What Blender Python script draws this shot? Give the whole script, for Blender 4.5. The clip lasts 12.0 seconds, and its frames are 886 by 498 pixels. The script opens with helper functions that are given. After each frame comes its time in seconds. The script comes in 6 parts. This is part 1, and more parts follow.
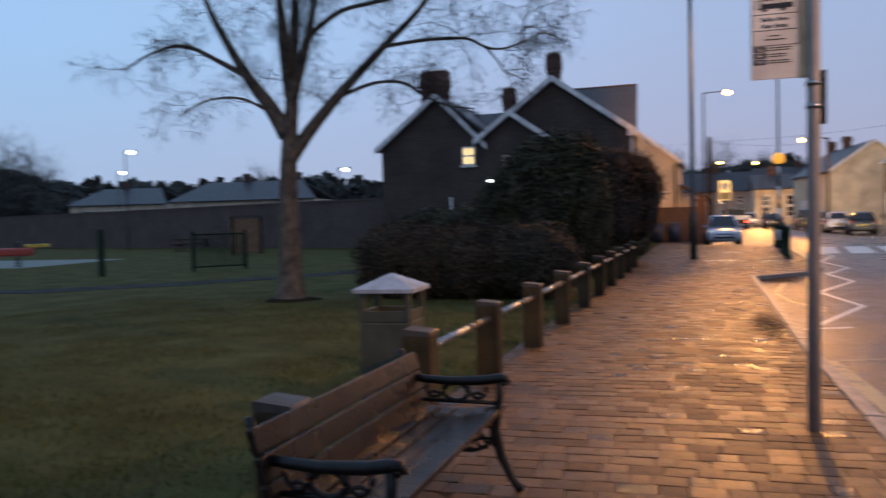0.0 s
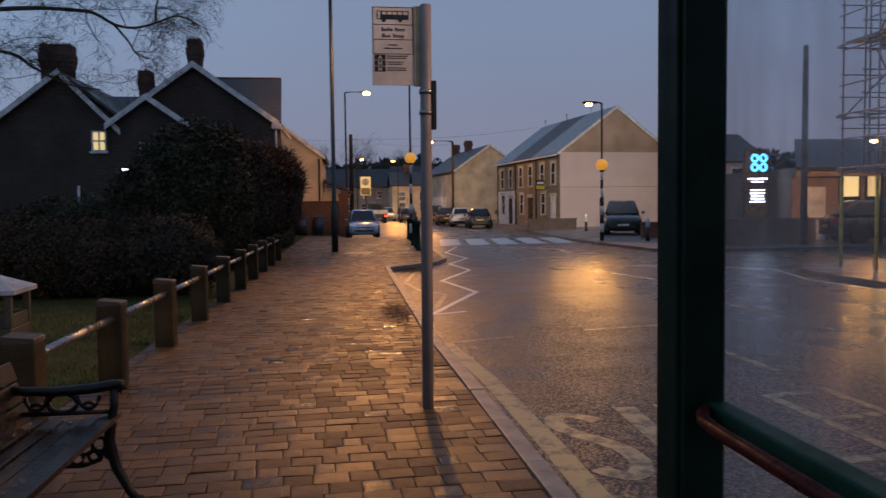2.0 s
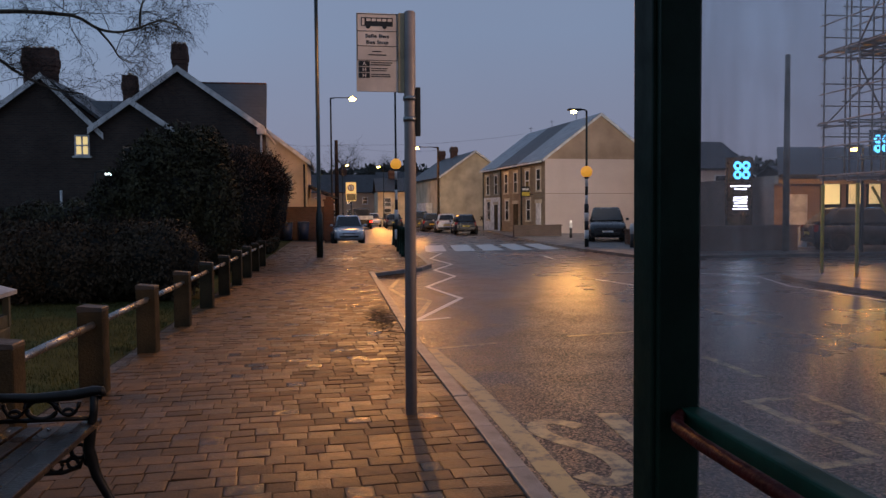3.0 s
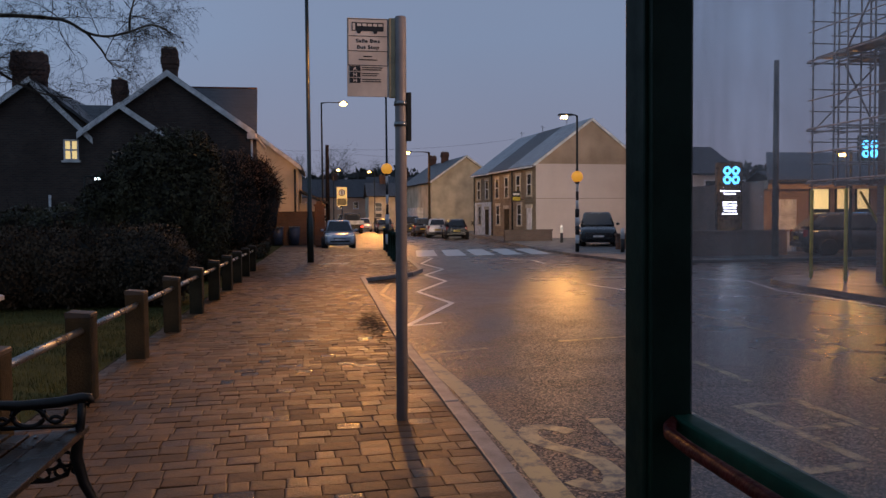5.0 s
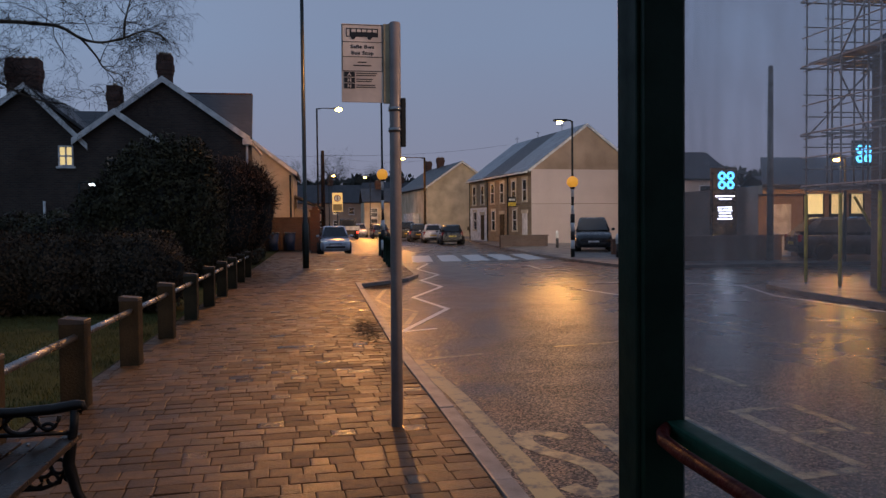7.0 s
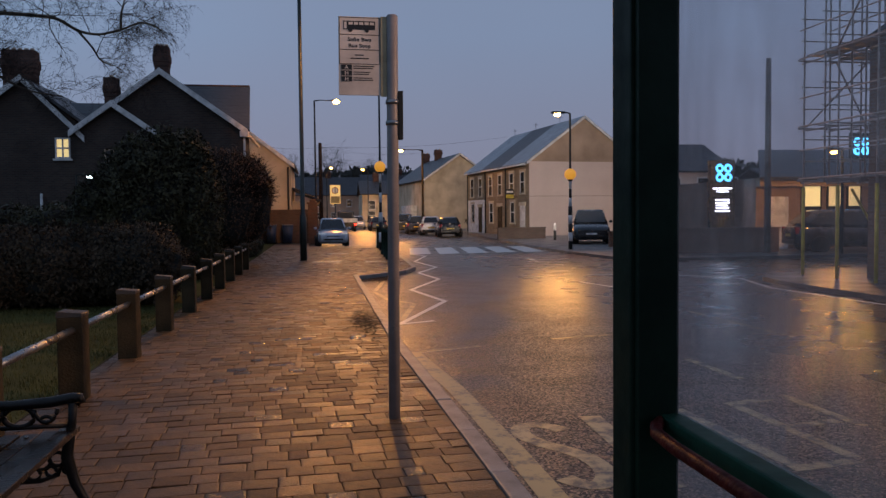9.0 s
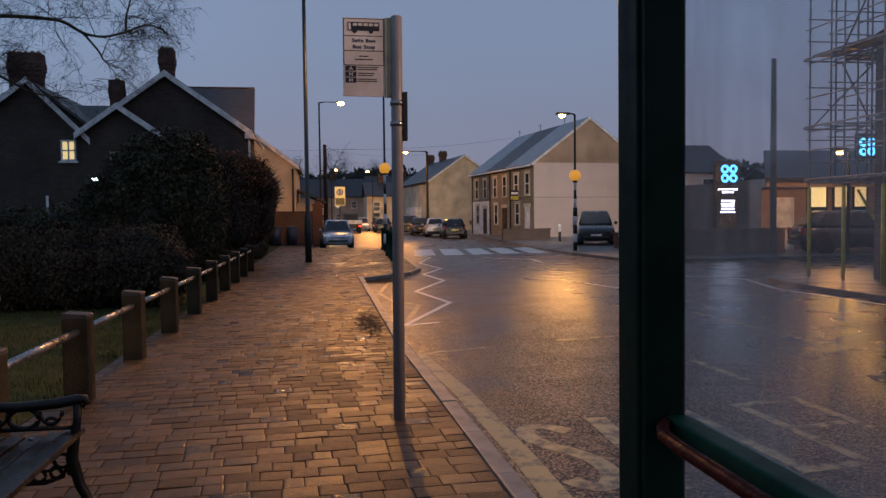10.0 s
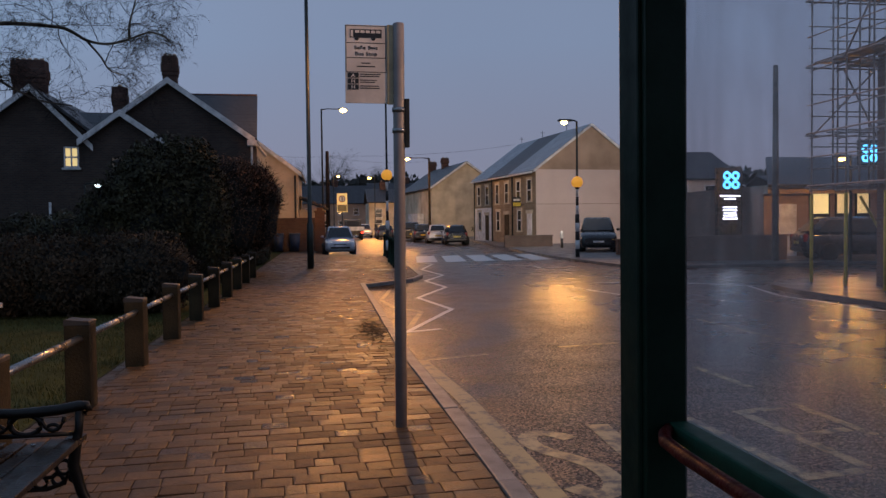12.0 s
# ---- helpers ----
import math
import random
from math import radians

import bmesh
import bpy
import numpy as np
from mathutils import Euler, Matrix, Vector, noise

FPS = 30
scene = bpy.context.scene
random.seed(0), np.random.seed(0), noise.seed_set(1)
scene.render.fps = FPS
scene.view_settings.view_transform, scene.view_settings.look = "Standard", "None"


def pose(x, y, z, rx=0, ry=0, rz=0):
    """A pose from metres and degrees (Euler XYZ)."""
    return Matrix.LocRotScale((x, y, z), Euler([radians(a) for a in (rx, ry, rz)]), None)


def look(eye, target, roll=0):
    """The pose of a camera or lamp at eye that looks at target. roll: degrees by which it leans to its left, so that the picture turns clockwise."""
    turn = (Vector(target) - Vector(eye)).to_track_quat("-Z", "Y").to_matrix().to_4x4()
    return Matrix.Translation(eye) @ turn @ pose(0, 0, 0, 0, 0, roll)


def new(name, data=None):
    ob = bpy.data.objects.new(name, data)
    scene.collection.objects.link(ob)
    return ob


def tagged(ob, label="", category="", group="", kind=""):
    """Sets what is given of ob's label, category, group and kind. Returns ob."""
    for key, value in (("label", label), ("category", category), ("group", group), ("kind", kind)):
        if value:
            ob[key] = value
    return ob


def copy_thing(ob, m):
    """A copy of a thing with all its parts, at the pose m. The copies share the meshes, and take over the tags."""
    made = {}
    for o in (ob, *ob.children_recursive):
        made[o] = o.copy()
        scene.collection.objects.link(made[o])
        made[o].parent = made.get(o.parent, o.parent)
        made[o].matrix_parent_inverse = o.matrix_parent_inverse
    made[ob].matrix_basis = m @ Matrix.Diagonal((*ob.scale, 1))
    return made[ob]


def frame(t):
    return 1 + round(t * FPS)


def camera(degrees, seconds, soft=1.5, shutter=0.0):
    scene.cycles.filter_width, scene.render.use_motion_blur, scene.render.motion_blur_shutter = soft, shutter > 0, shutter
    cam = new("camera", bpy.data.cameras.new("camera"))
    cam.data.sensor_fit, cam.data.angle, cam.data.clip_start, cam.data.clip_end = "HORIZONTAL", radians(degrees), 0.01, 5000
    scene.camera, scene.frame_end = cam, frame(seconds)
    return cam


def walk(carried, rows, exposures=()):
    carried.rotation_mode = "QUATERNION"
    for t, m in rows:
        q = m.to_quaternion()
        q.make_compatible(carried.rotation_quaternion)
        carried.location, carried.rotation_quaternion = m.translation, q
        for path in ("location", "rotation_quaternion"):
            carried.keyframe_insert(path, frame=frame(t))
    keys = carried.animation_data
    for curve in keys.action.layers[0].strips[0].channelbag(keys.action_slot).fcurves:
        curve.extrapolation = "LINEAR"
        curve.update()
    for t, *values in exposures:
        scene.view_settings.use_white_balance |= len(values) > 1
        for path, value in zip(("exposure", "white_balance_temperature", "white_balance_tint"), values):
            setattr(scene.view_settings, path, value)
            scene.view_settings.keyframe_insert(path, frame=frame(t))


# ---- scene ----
cam = camera(59.2, 12.0, soft=1.45, shutter=0.6)
PATH = [
    (0, (-0.144, -0.014, 1.475), (-0.775, 1.883, 1.403), -1.5),
    (0.5, (-0.097, -0.006, 1.481), (-0.428, 1.964, 1.392), -1.4),
    (1, (-0.059, -0.001, 1.485), (-0.152, 1.995, 1.404), -1.2),
    (1.5, (-0.044, 0.003, 1.485), (0.063, 1.998, 1.378), -0.8),
    (2, (-0.022, 0.008, 1.487), (0.223, 1.99, 1.379), -0.7),
    (2.5, (-0.015, 0.014, 1.485), (0.265, 1.991, 1.382), -0.6),
    (3, (-0.009, -0.004, 1.489), (0.273, 1.974, 1.396), -0.5),
    (5, (-0.007, 0.008, 1.492), (0.298, 1.983, 1.411), -0.5),
    (5.5, (0.001, 0.008, 1.492), (0.318, 1.982, 1.423), -0.6),
    (6, (-0.003, 0.011, 1.491), (0.303, 1.987, 1.422), -0.5),
    (6.5, (-0.002, 0.004, 1.496), (0.309, 1.979, 1.422), -0.6),
    (7, (0.001, 0.012, 1.492), (0.317, 1.986, 1.425), -0.6),
    (9, (0.004, 0.002, 1.498), (0.325, 1.974, 1.411), -0.6),
    (9.5, (0.005, 0.007, 1.494), (0.316, 1.981, 1.41), -0.8),
    (10, (0.006, 0.012, 1.495), (0.315, 1.986, 1.412), -0.7),
    (10.5, (0.001, 0.013, 1.494), (0.316, 1.986, 1.413), -0.7),
    (11, (0.005, 0.008, 1.496), (0.325, 1.981, 1.416), -0.7),
    (11.5, (0.005, 0.016, 1.491), (0.32, 1.989, 1.413), -0.6),
    (12, (0.007, 0.01, 1.494), (0.311, 1.986, 1.428), -0.7),
]
walk(cam, [(t, look(eye, target, roll)) for t, eye, target, roll in PATH], exposures=[(0, 0.85), (0.5, 0.58), (1, 0.2), (1.5, 0.02), (2.2, 0), (12, 0)])

# ---- world, lamps, exposure ----
world = bpy.data.worlds.new("dusk_sky")
scene.world = world
world.use_nodes = True
wn = world.node_tree
wn.nodes.clear()
w_out = wn.nodes.new("ShaderNodeOutputWorld")
w_bg = wn.nodes.new("ShaderNodeBackground")
w_co = wn.nodes.new("ShaderNodeTexCoord")
w_sep = wn.nodes.new("ShaderNodeSeparateXYZ")
w_ramp = wn.nodes.new("ShaderNodeValToRGB")
wn.links.new(w_co.outputs["Generated"], w_sep.inputs[0])
wn.links.new(w_sep.outputs["Z"], w_ramp.inputs[0])
w_ramp.color_ramp.elements[0].position = 0.0
w_ramp.color_ramp.elements[0].color = (0.245, 0.24, 0.325, 1)
w_ramp.color_ramp.elements[1].position = 1.0
w_ramp.color_ramp.elements[1].color = (0.175, 0.24, 0.385, 1)
w_mid = w_ramp.color_ramp.elements.new(0.22)
w_mid.color = (0.222, 0.284, 0.425, 1)
# the western half of the sky is still a little brighter
w_side = wn.nodes.new("ShaderNodeMapRange")
w_side.inputs["From Min"].default_value = 0.55
w_side.inputs["From Max"].default_value = -0.95
w_side.inputs["To Min"].default_value = 0.86
w_side.inputs["To Max"].default_value = 1.2
wn.links.new(w_sep.outputs["X"], w_side.inputs["Value"])
w_cloud = wn.nodes.new("ShaderNodeTexNoise")
w_cloud.inputs["Scale"].default_value = 2.2
w_cloud.inputs["Detail"].default_value = 4
wn.links.new(w_co.outputs["Generated"], w_cloud.inputs["Vector"])
w_cm = wn.nodes.new("ShaderNodeMapRange")
w_cm.inputs["To Min"].default_value = 0.92
w_cm.inputs["To Max"].default_value = 1.08
wn.links.new(w_cloud.outputs["Fac"], w_cm.inputs["Value"])
w_mul = wn.nodes.new("ShaderNodeMath")
w_mul.operation = "MULTIPLY"
wn.links.new(w_side.outputs[0], w_mul.inputs[0])
wn.links.new(w_cm.outputs[0], w_mul.inputs[1])
w_tint = wn.nodes.new("ShaderNodeMix")
w_tint.data_type, w_tint.blend_type = "RGBA", "MULTIPLY"
w_tint.inputs["B"].default_value = (0.80, 1.0, 1.03, 1)
w_tf = wn.nodes.new("ShaderNodeMapRange")
w_tf.inputs["From Min"].default_value = -0.05
w_tf.inputs["From Max"].default_value = -0.7
wn.links.new(w_sep.outputs["X"], w_tf.inputs["Value"])
wn.links.new(w_tf.outputs[0], w_tint.inputs["Factor"])
wn.links.new(w_ramp.outputs["Color"], w_tint.inputs["A"])
wn.links.new(w_tint.outputs["Result"], w_bg.inputs["Color"])
wn.links.new(w_mul.outputs[0], w_bg.inputs["Strength"])
wn.links.new(w_bg.outputs[0], w_out.inputs["Surface"])

SODIUM = (1.0, 0.385, 0.065)
WARM = (1.0, 0.68, 0.33)
AMBER = (1.0, 0.47, 0.11)
WHITE = (0.85, 0.93, 1.0)


def aimed_light(eye, toward, watts, colour, cone=96, size=0.14):
    """One aimed beam, often a wing of a lantern thrown along the road."""
    data = bpy.data.lights.new("aimed_light", "SPOT")
    data.energy, data.color, data.shadow_soft_size = watts, colour, size
    data.spot_size, data.spot_blend = radians(cone), 0.9
    ob = new("aimed_light", data)
    ob.matrix_world = look(eye, toward)
    return ob


aimed_light((1.25, 26.5, 9.62), (3.2, 9.5, 0), 3450, SODIUM, 78)
aimed_light((1.25, 26.8, 9.62), (-3.5, 50.0, 4.3), 14000, SODIUM, 36)
aimed_light((1.25, 26.6, 9.62), (-3.2, 25.0, 2.2), 650, SODIUM, 56)
aimed_light((1.63, 53.8, 9.10), (1.6, 44.0, 0), 950, SODIUM, 90)
aimed_light((1.63, 54.2, 9.10), (2.5, 74.0, 0), 5500, SODIUM)
aimed_light((9.90, 31.3, 5.48), (8.3, 26.0, 0), 1350, (1.0, 0.44, 0.09), 84)
# paler beam than the lantern's own, added to brighten the terrace gable
aimed_light((9.90, 31.5, 5.48), (15.5, 51.0, 3.5), 8500, (1.0, 0.76, 0.56), 70)
aimed_light((6.40, 61.8, 6.40), (5.0, 49.0, 0), 1100, SODIUM)
aimed_light((6.40, 62.0, 6.40), (13.0, 57.5, 2.5), 950, SODIUM, 80)
aimed_light((6.0, 95.6, 6.9), (4.6, 80.0, 0), 2600, SODIUM)
aimed_light((1.9, 95.6, 7.1), (2.6, 78.0, 0), 2400, SODIUM)
# added between the two far lanterns to brighten the houses beyond
aimed_light((4.0, 96.4, 7.0), (5.0, 125.0, 4.0), 5500, (1.0, 0.5, 0.18), 100)
aimed_light((6.40, 62.2, 6.40), (13.0, 80.0, 3.0), 4000, WARM)
aimed_light((17.75, 24.3, 3.42), (11.0, 14.5, 0), 330, (1.0, 0.42, 0.07), 90)
aimed_light((17.75, 24.7, 3.42), (19.8, 29.0, 1.6), 620, (1.0, 0.45, 0.1), 120)
aimed_light((17.75, 24.2, 3.42), (13.0, 17.0, 7.0), 420, (1.0, 0.45, 0.1), 52)
# narrow beam from an unseen lamp, added to warm the bus stop flag
aimed_light((9.90, 1.5, 5.50), (0.4, 5.7, 2.75), 4200, (1.0, 0.55, 0.3), 38)

# ---- materials ----
MATS = {}


def material(name, colour, rough=0.7, vary=0.25, scale=6.0, fine=60.0, bump=0.15, metal=0.0, tint=None, piece=0.0, rough_vary=0.12, depth=0.01, coat=0.0, spec=0.5):
    """A surface with stains at one scale, grain at another, and fine relief."""
    if name in MATS:
        return MATS[name]
    m = bpy.data.materials.new(name)
    m.use_nodes = True
    nt = m.node_tree
    b = nt.nodes["Principled BSDF"]
    b.inputs["Metallic"].default_value = metal
    b.inputs["Specular IOR Level"].default_value = spec
    b.inputs["Coat Weight"].default_value = coat
    b.inputs["Coat Roughness"].default_value = 0.12
    co = nt.nodes.new("ShaderNodeTexCoord")
    big = nt.nodes.new("ShaderNodeTexNoise")
    big.inputs["Scale"].default_value, big.inputs["Detail"].default_value = scale, 5
    small = nt.nodes.new("ShaderNodeTexNoise")
    small.inputs["Scale"].default_value, small.inputs["Detail"].default_value = fine, 4
    for n in (big, small):
        nt.links.new(co.outputs["Object"], n.inputs["Vector"])
    mix = nt.nodes.new("ShaderNodeMix")
    mix.data_type = "RGBA"
    t = tint or tuple(c * 0.6 for c in colour)
    mix.inputs["A"].default_value, mix.inputs["B"].default_value = (*colour, 1), (*t, 1)
    fac = nt.nodes.new("ShaderNodeMapRange")
    fac.inputs["From Min"].default_value, fac.inputs["From Max"].default_value = 0.35, 0.68
    nt.links.new(big.outputs["Fac"], fac.inputs["Value"])
    nt.links.new(fac.outputs[0], mix.inputs["Factor"])
    hsv = nt.nodes.new("ShaderNodeHueSaturation")
    nt.links.new(mix.outputs["Result"], hsv.inputs["Color"])
    val = nt.nodes.new("ShaderNodeMapRange")
    val.inputs["To Min"].default_value, val.inputs["To Max"].default_value = 1 - vary, 1 + vary
    nt.links.new(small.outputs["Fac"], val.inputs["Value"])
    last = val.outputs[0]
    if piece:
        info = nt.nodes.new("ShaderNodeObjectInfo")
        geo = nt.nodes.new("ShaderNodeNewGeometry")
        add = nt.nodes.new("ShaderNodeMath")
        add.operation = "ADD"
        nt.links.new(info.outputs["Random"], add.inputs[0])
        nt.links.new(geo.outputs["Random Per Island"], add.inputs[1])
        fr = nt.nodes.new("ShaderNodeMath")
        fr.operation = "FRACT"
        nt.links.new(add.outputs[0], fr.inputs[0])
        pm = nt.nodes.new("ShaderNodeMapRange")
        pm.inputs["To Min"].default_value, pm.inputs["To Max"].default_value = 1 - piece, 1 + piece
        nt.links.new(fr.outputs[0], pm.inputs["Value"])
        mu = nt.nodes.new("ShaderNodeMath")
        mu.operation = "MULTIPLY"
        nt.links.new(last, mu.inputs[0])
        nt.links.new(pm.outputs[0], mu.inputs[1])
        last = mu.outputs[0]
    nt.links.new(last, hsv.inputs["Value"])
    nt.links.new(hsv.outputs["Color"], b.inputs["Base Color"])
    rm = nt.nodes.new("ShaderNodeMapRange")
    rm.inputs["From Min"].default_value, rm.inputs["From Max"].default_value = 0.3, 0.7
    rm.inputs["To Min"].default_value, rm.inputs["To Max"].default_value = max(rough - rough_vary, 0.03), min(rough + rough_vary, 1)
    nt.links.new(big.outputs["Fac"], rm.inputs["Value"])
    nt.links.new(rm.outputs[0], b.inputs["Roughness"])
    if bump:
        bn = nt.nodes.new("ShaderNodeBump")
        bn.inputs["Strength"].default_value, bn.inputs["Distance"].default_value = bump, depth
        nt.links.new(small.outputs["Fac"], bn.inputs["Height"])
        nt.links.new(bn.outputs[0], b.inputs["Normal"])
    MATS[name] = m
    return m


def brickwork(name, colour, second, mortar, width=0.225, height=0.075, rough=0.85, gap=0.012, bump=0.5, flat=False, spec=0.25):
    """Brick coursing too far off to be built brick by brick."""
    m = bpy.data.materials.new(name)
    m.use_nodes = True
    nt = m.node_tree
    b = nt.nodes["Principled BSDF"]
    co = nt.nodes.new("ShaderNodeTexCoord")
    sep = nt.nodes.new("ShaderNodeSeparateXYZ")
    nt.links.new(co.outputs["Object"], sep.inputs[0])
    comb = nt.nodes.new("ShaderNodeCombineXYZ")
    if flat:
        nt.links.new(sep.outputs["X"], comb.inputs["X"])
        nt.links.new(sep.outputs["Y"], comb.inputs["Y"])
    else:
        add = nt.nodes.new("ShaderNodeMath")
        add.operation = "ADD"
        nt.links.new(sep.outputs["X"], add.inputs[0])
        nt.links.new(sep.outputs["Y"], add.inputs[1])
        nt.links.new(add.outputs[0], comb.inputs["X"])
        nt.links.new(sep.outputs["Z"], comb.inputs["Y"])
    br = nt.nodes.new("ShaderNodeTexBrick")
    br.inputs["Scale"].default_value = 1.0
    br.inputs["Brick Width"].default_value, br.inputs["Row Height"].default_value = width, height
    br.inputs["Mortar Size"].default_value = gap
    br.inputs["Color1"].default_value, br.inputs["Color2"].default_value, br.inputs["Mortar"].default_value = (*colour, 1), (*second, 1), (*mortar, 1)
    nt.links.new(comb.outputs[0], br.inputs["Vector"])
    no = nt.nodes.new("ShaderNodeTexNoise")
    no.inputs["Scale"].default_value, no.inputs["Detail"].default_value = 0.9, 6
    nt.links.new(co.outputs["Object"], no.inputs["Vector"])
    vr = nt.nodes.new("ShaderNodeMapRange")
    vr.inputs["To Min"].default_value, vr.inputs["To Max"].default_value = 0.6, 1.4
    nt.links.new(no.outputs["Fac"], vr.inputs["Value"])
    hsv = nt.nodes.new("ShaderNodeHueSaturation")
    nt.links.new(br.outputs["Color"], hsv.inputs["Color"])
    nt.links.new(vr.outputs[0], hsv.inputs["Value"])
    nt.links.new(hsv.outputs[0], b.inputs["Base Color"])
    b.inputs["Roughness"].default_value = rough
    b.inputs["Specular IOR Level"].default_value = spec
    bn = nt.nodes.new("ShaderNodeBump")
    bn.invert = True
    bn.inputs["Strength"].default_value, bn.inputs["Distance"].default_value = bump, 0.01
    nt.links.new(br.outputs["Fac"], bn.inputs["Height"])
    nt.links.new(bn.outputs[0], b.inputs["Normal"])
    return m


def glow(name, colour, strength):
    m = bpy.data.materials.new(name)
    m.use_nodes = True
    b = m.node_tree.nodes["Principled BSDF"]
    b.inputs["Base Color"].default_value = (*colour, 1)
    b.inputs["Emission Color"].default_value = (*colour, 1)
    b.inputs["Emission Strength"].default_value = strength
    return m


def asphalt_wet():
    """Dark chippings under a film of rain: grainy where the stones stand proud, smooth where the water lies."""
    m = bpy.data.materials.new("wet_asphalt")
    m.use_nodes = True
    nt = m.node_tree
    b = nt.nodes["Principled BSDF"]
    b.inputs["Specular IOR Level"].default_value = 0.3
    co = nt.nodes.new("ShaderNodeTexCoord")
    chips = nt.nodes.new("ShaderNodeTexVoronoi")
    chips.inputs["Scale"].default_value = 64
    patch = nt.nodes.new("ShaderNodeTexNoise")
    patch.inputs["Scale"].default_value, patch.inputs["Detail"].default_value = 1.3, 7
    blot = nt.nodes.new("ShaderNodeTexNoise")
    blot.inputs["Scale"].default_value, blot.inputs["Detail"].default_value = 5, 5
    for n in (chips, patch, blot):
        nt.links.new(co.outputs["Object"], n.inputs["Vector"])
    ramp = nt.nodes.new("ShaderNodeValToRGB")
    ramp.color_ramp.elements[0].color = (0.014, 0.012, 0.012, 1)
    ramp.color_ramp.elements[1].position, ramp.color_ramp.elements[1].color = 1.0, (0.3, 0.16, 0.09, 1)
    grain = ramp.color_ramp.elements.new(0.55)
    grain.color = (0.036, 0.024, 0.019, 1)
    nt.links.new(chips.outputs["Color"], ramp.inputs[0])
    hsv = nt.nodes.new("ShaderNodeHueSaturation")
    vr = nt.nodes.new("ShaderNodeMapRange")
    vr.inputs["To Min"].default_value, vr.inputs["To Max"].default_value = 0.55, 1.45
    nt.links.new(blot.outputs["Fac"], vr.inputs["Value"])
    nt.links.new(ramp.outputs[0], hsv.inputs["Color"])
    nt.links.new(vr.outputs[0], hsv.inputs["Value"])
    nt.links.new(hsv.outputs[0], b.inputs["Base Color"])
    dry = nt.nodes.new("ShaderNodeMapRange")
    dry.inputs["From Min"].default_value, dry.inputs["From Max"].default_value = 0.40, 0.58
    nt.links.new(patch.outputs["Fac"], dry.inputs["Value"])
    # the bus bay has a coarse dressing; the carriageway beside it is rolled smooth
    sep = nt.nodes.new("ShaderNodeSeparateXYZ")
    nt.links.new(co.outputs["Object"], sep.inputs[0])
    lane = nt.nodes.new("ShaderNodeMapRange")
    lane.inputs["From Min"].default_value, lane.inputs["From Max"].default_value = 3.4, 5.2
    lane.inputs["To Min"].default_value, lane.inputs["To Max"].default_value = 1.0, 0.25
    nt.links.new(sep.outputs["X"], lane.inputs["Value"])
    coarse = nt.nodes.new("ShaderNodeMath")
    coarse.operation = "MULTIPLY"
    nt.links.new(dry.outputs[0], coarse.inputs[0])
    nt.links.new(lane.outputs[0], coarse.inputs[1])
    mean = nt.nodes.new("ShaderNodeMath")
    mean.operation = "MULTIPLY_ADD"
    mean.inputs[1].default_value = 0.5
    nt.links.new(coarse.outputs[0], mean.inputs[0])
    half = nt.nodes.new("ShaderNodeMath")
    half.operation = "MULTIPLY"
    half.inputs[1].default_value = 0.5
    nt.links.new(lane.outputs[0], half.inputs[0])
    nt.links.new(half.outputs[0], mean.inputs[2])
    wet = nt.nodes.new("ShaderNodeMapRange")
    wet.inputs["To Min"].default_value, wet.inputs["To Max"].default_value = 0.25, 0.4
    nt.links.new(mean.outputs[0], wet.inputs["Value"])
    nt.links.new(wet.outputs[0], b.inputs["Roughness"])
    # every stone chip tilts its own way, less so under standing water
    geo = nt.nodes.new("ShaderNodeNewGeometry")
    off = nt.nodes.new("ShaderNodeVectorMath")
    off.operation = "SUBTRACT"
    off.inputs[1].default_value = (0.5, 0.5, 0.5)
    nt.links.new(chips.outputs["Color"], off.inputs[0])
    flat = nt.nodes.new("ShaderNodeVectorMath")
    flat.operation = "MULTIPLY"
    flat.inputs[1].default_value = (1.0, 1.0, 0.0)
    nt.links.new(off.outputs[0], flat.inputs[0])
    lean = nt.nodes.new("ShaderNodeMapRange")
    lean.inputs["To Min"].default_value, lean.inputs["To Max"].default_value = 0.2, 0.5
    nt.links.new(mean.outputs[0], lean.inputs["Value"])
    amt = nt.nodes.new("ShaderNodeVectorMath")
    amt.operation = "SCALE"
    nt.links.new(flat.outputs[0], amt.inputs[0])
    nt.links.new(lean.outputs[0], amt.inputs["Scale"])
    tilt = nt.nodes.new("ShaderNodeVectorMath")
    tilt.operation = "ADD"
    nt.links.new(geo.outputs["Normal"], tilt.inputs[0])
    nt.links.new(amt.outputs[0], tilt.inputs[1])
    unit = nt.nodes.new("ShaderNodeVectorMath")
    unit.operation = "NORMALIZE"
    nt.links.new(tilt.outputs[0], unit.inputs[0])
    nt.links.new(unit.outputs[0], b.inputs["Normal"])
    return m


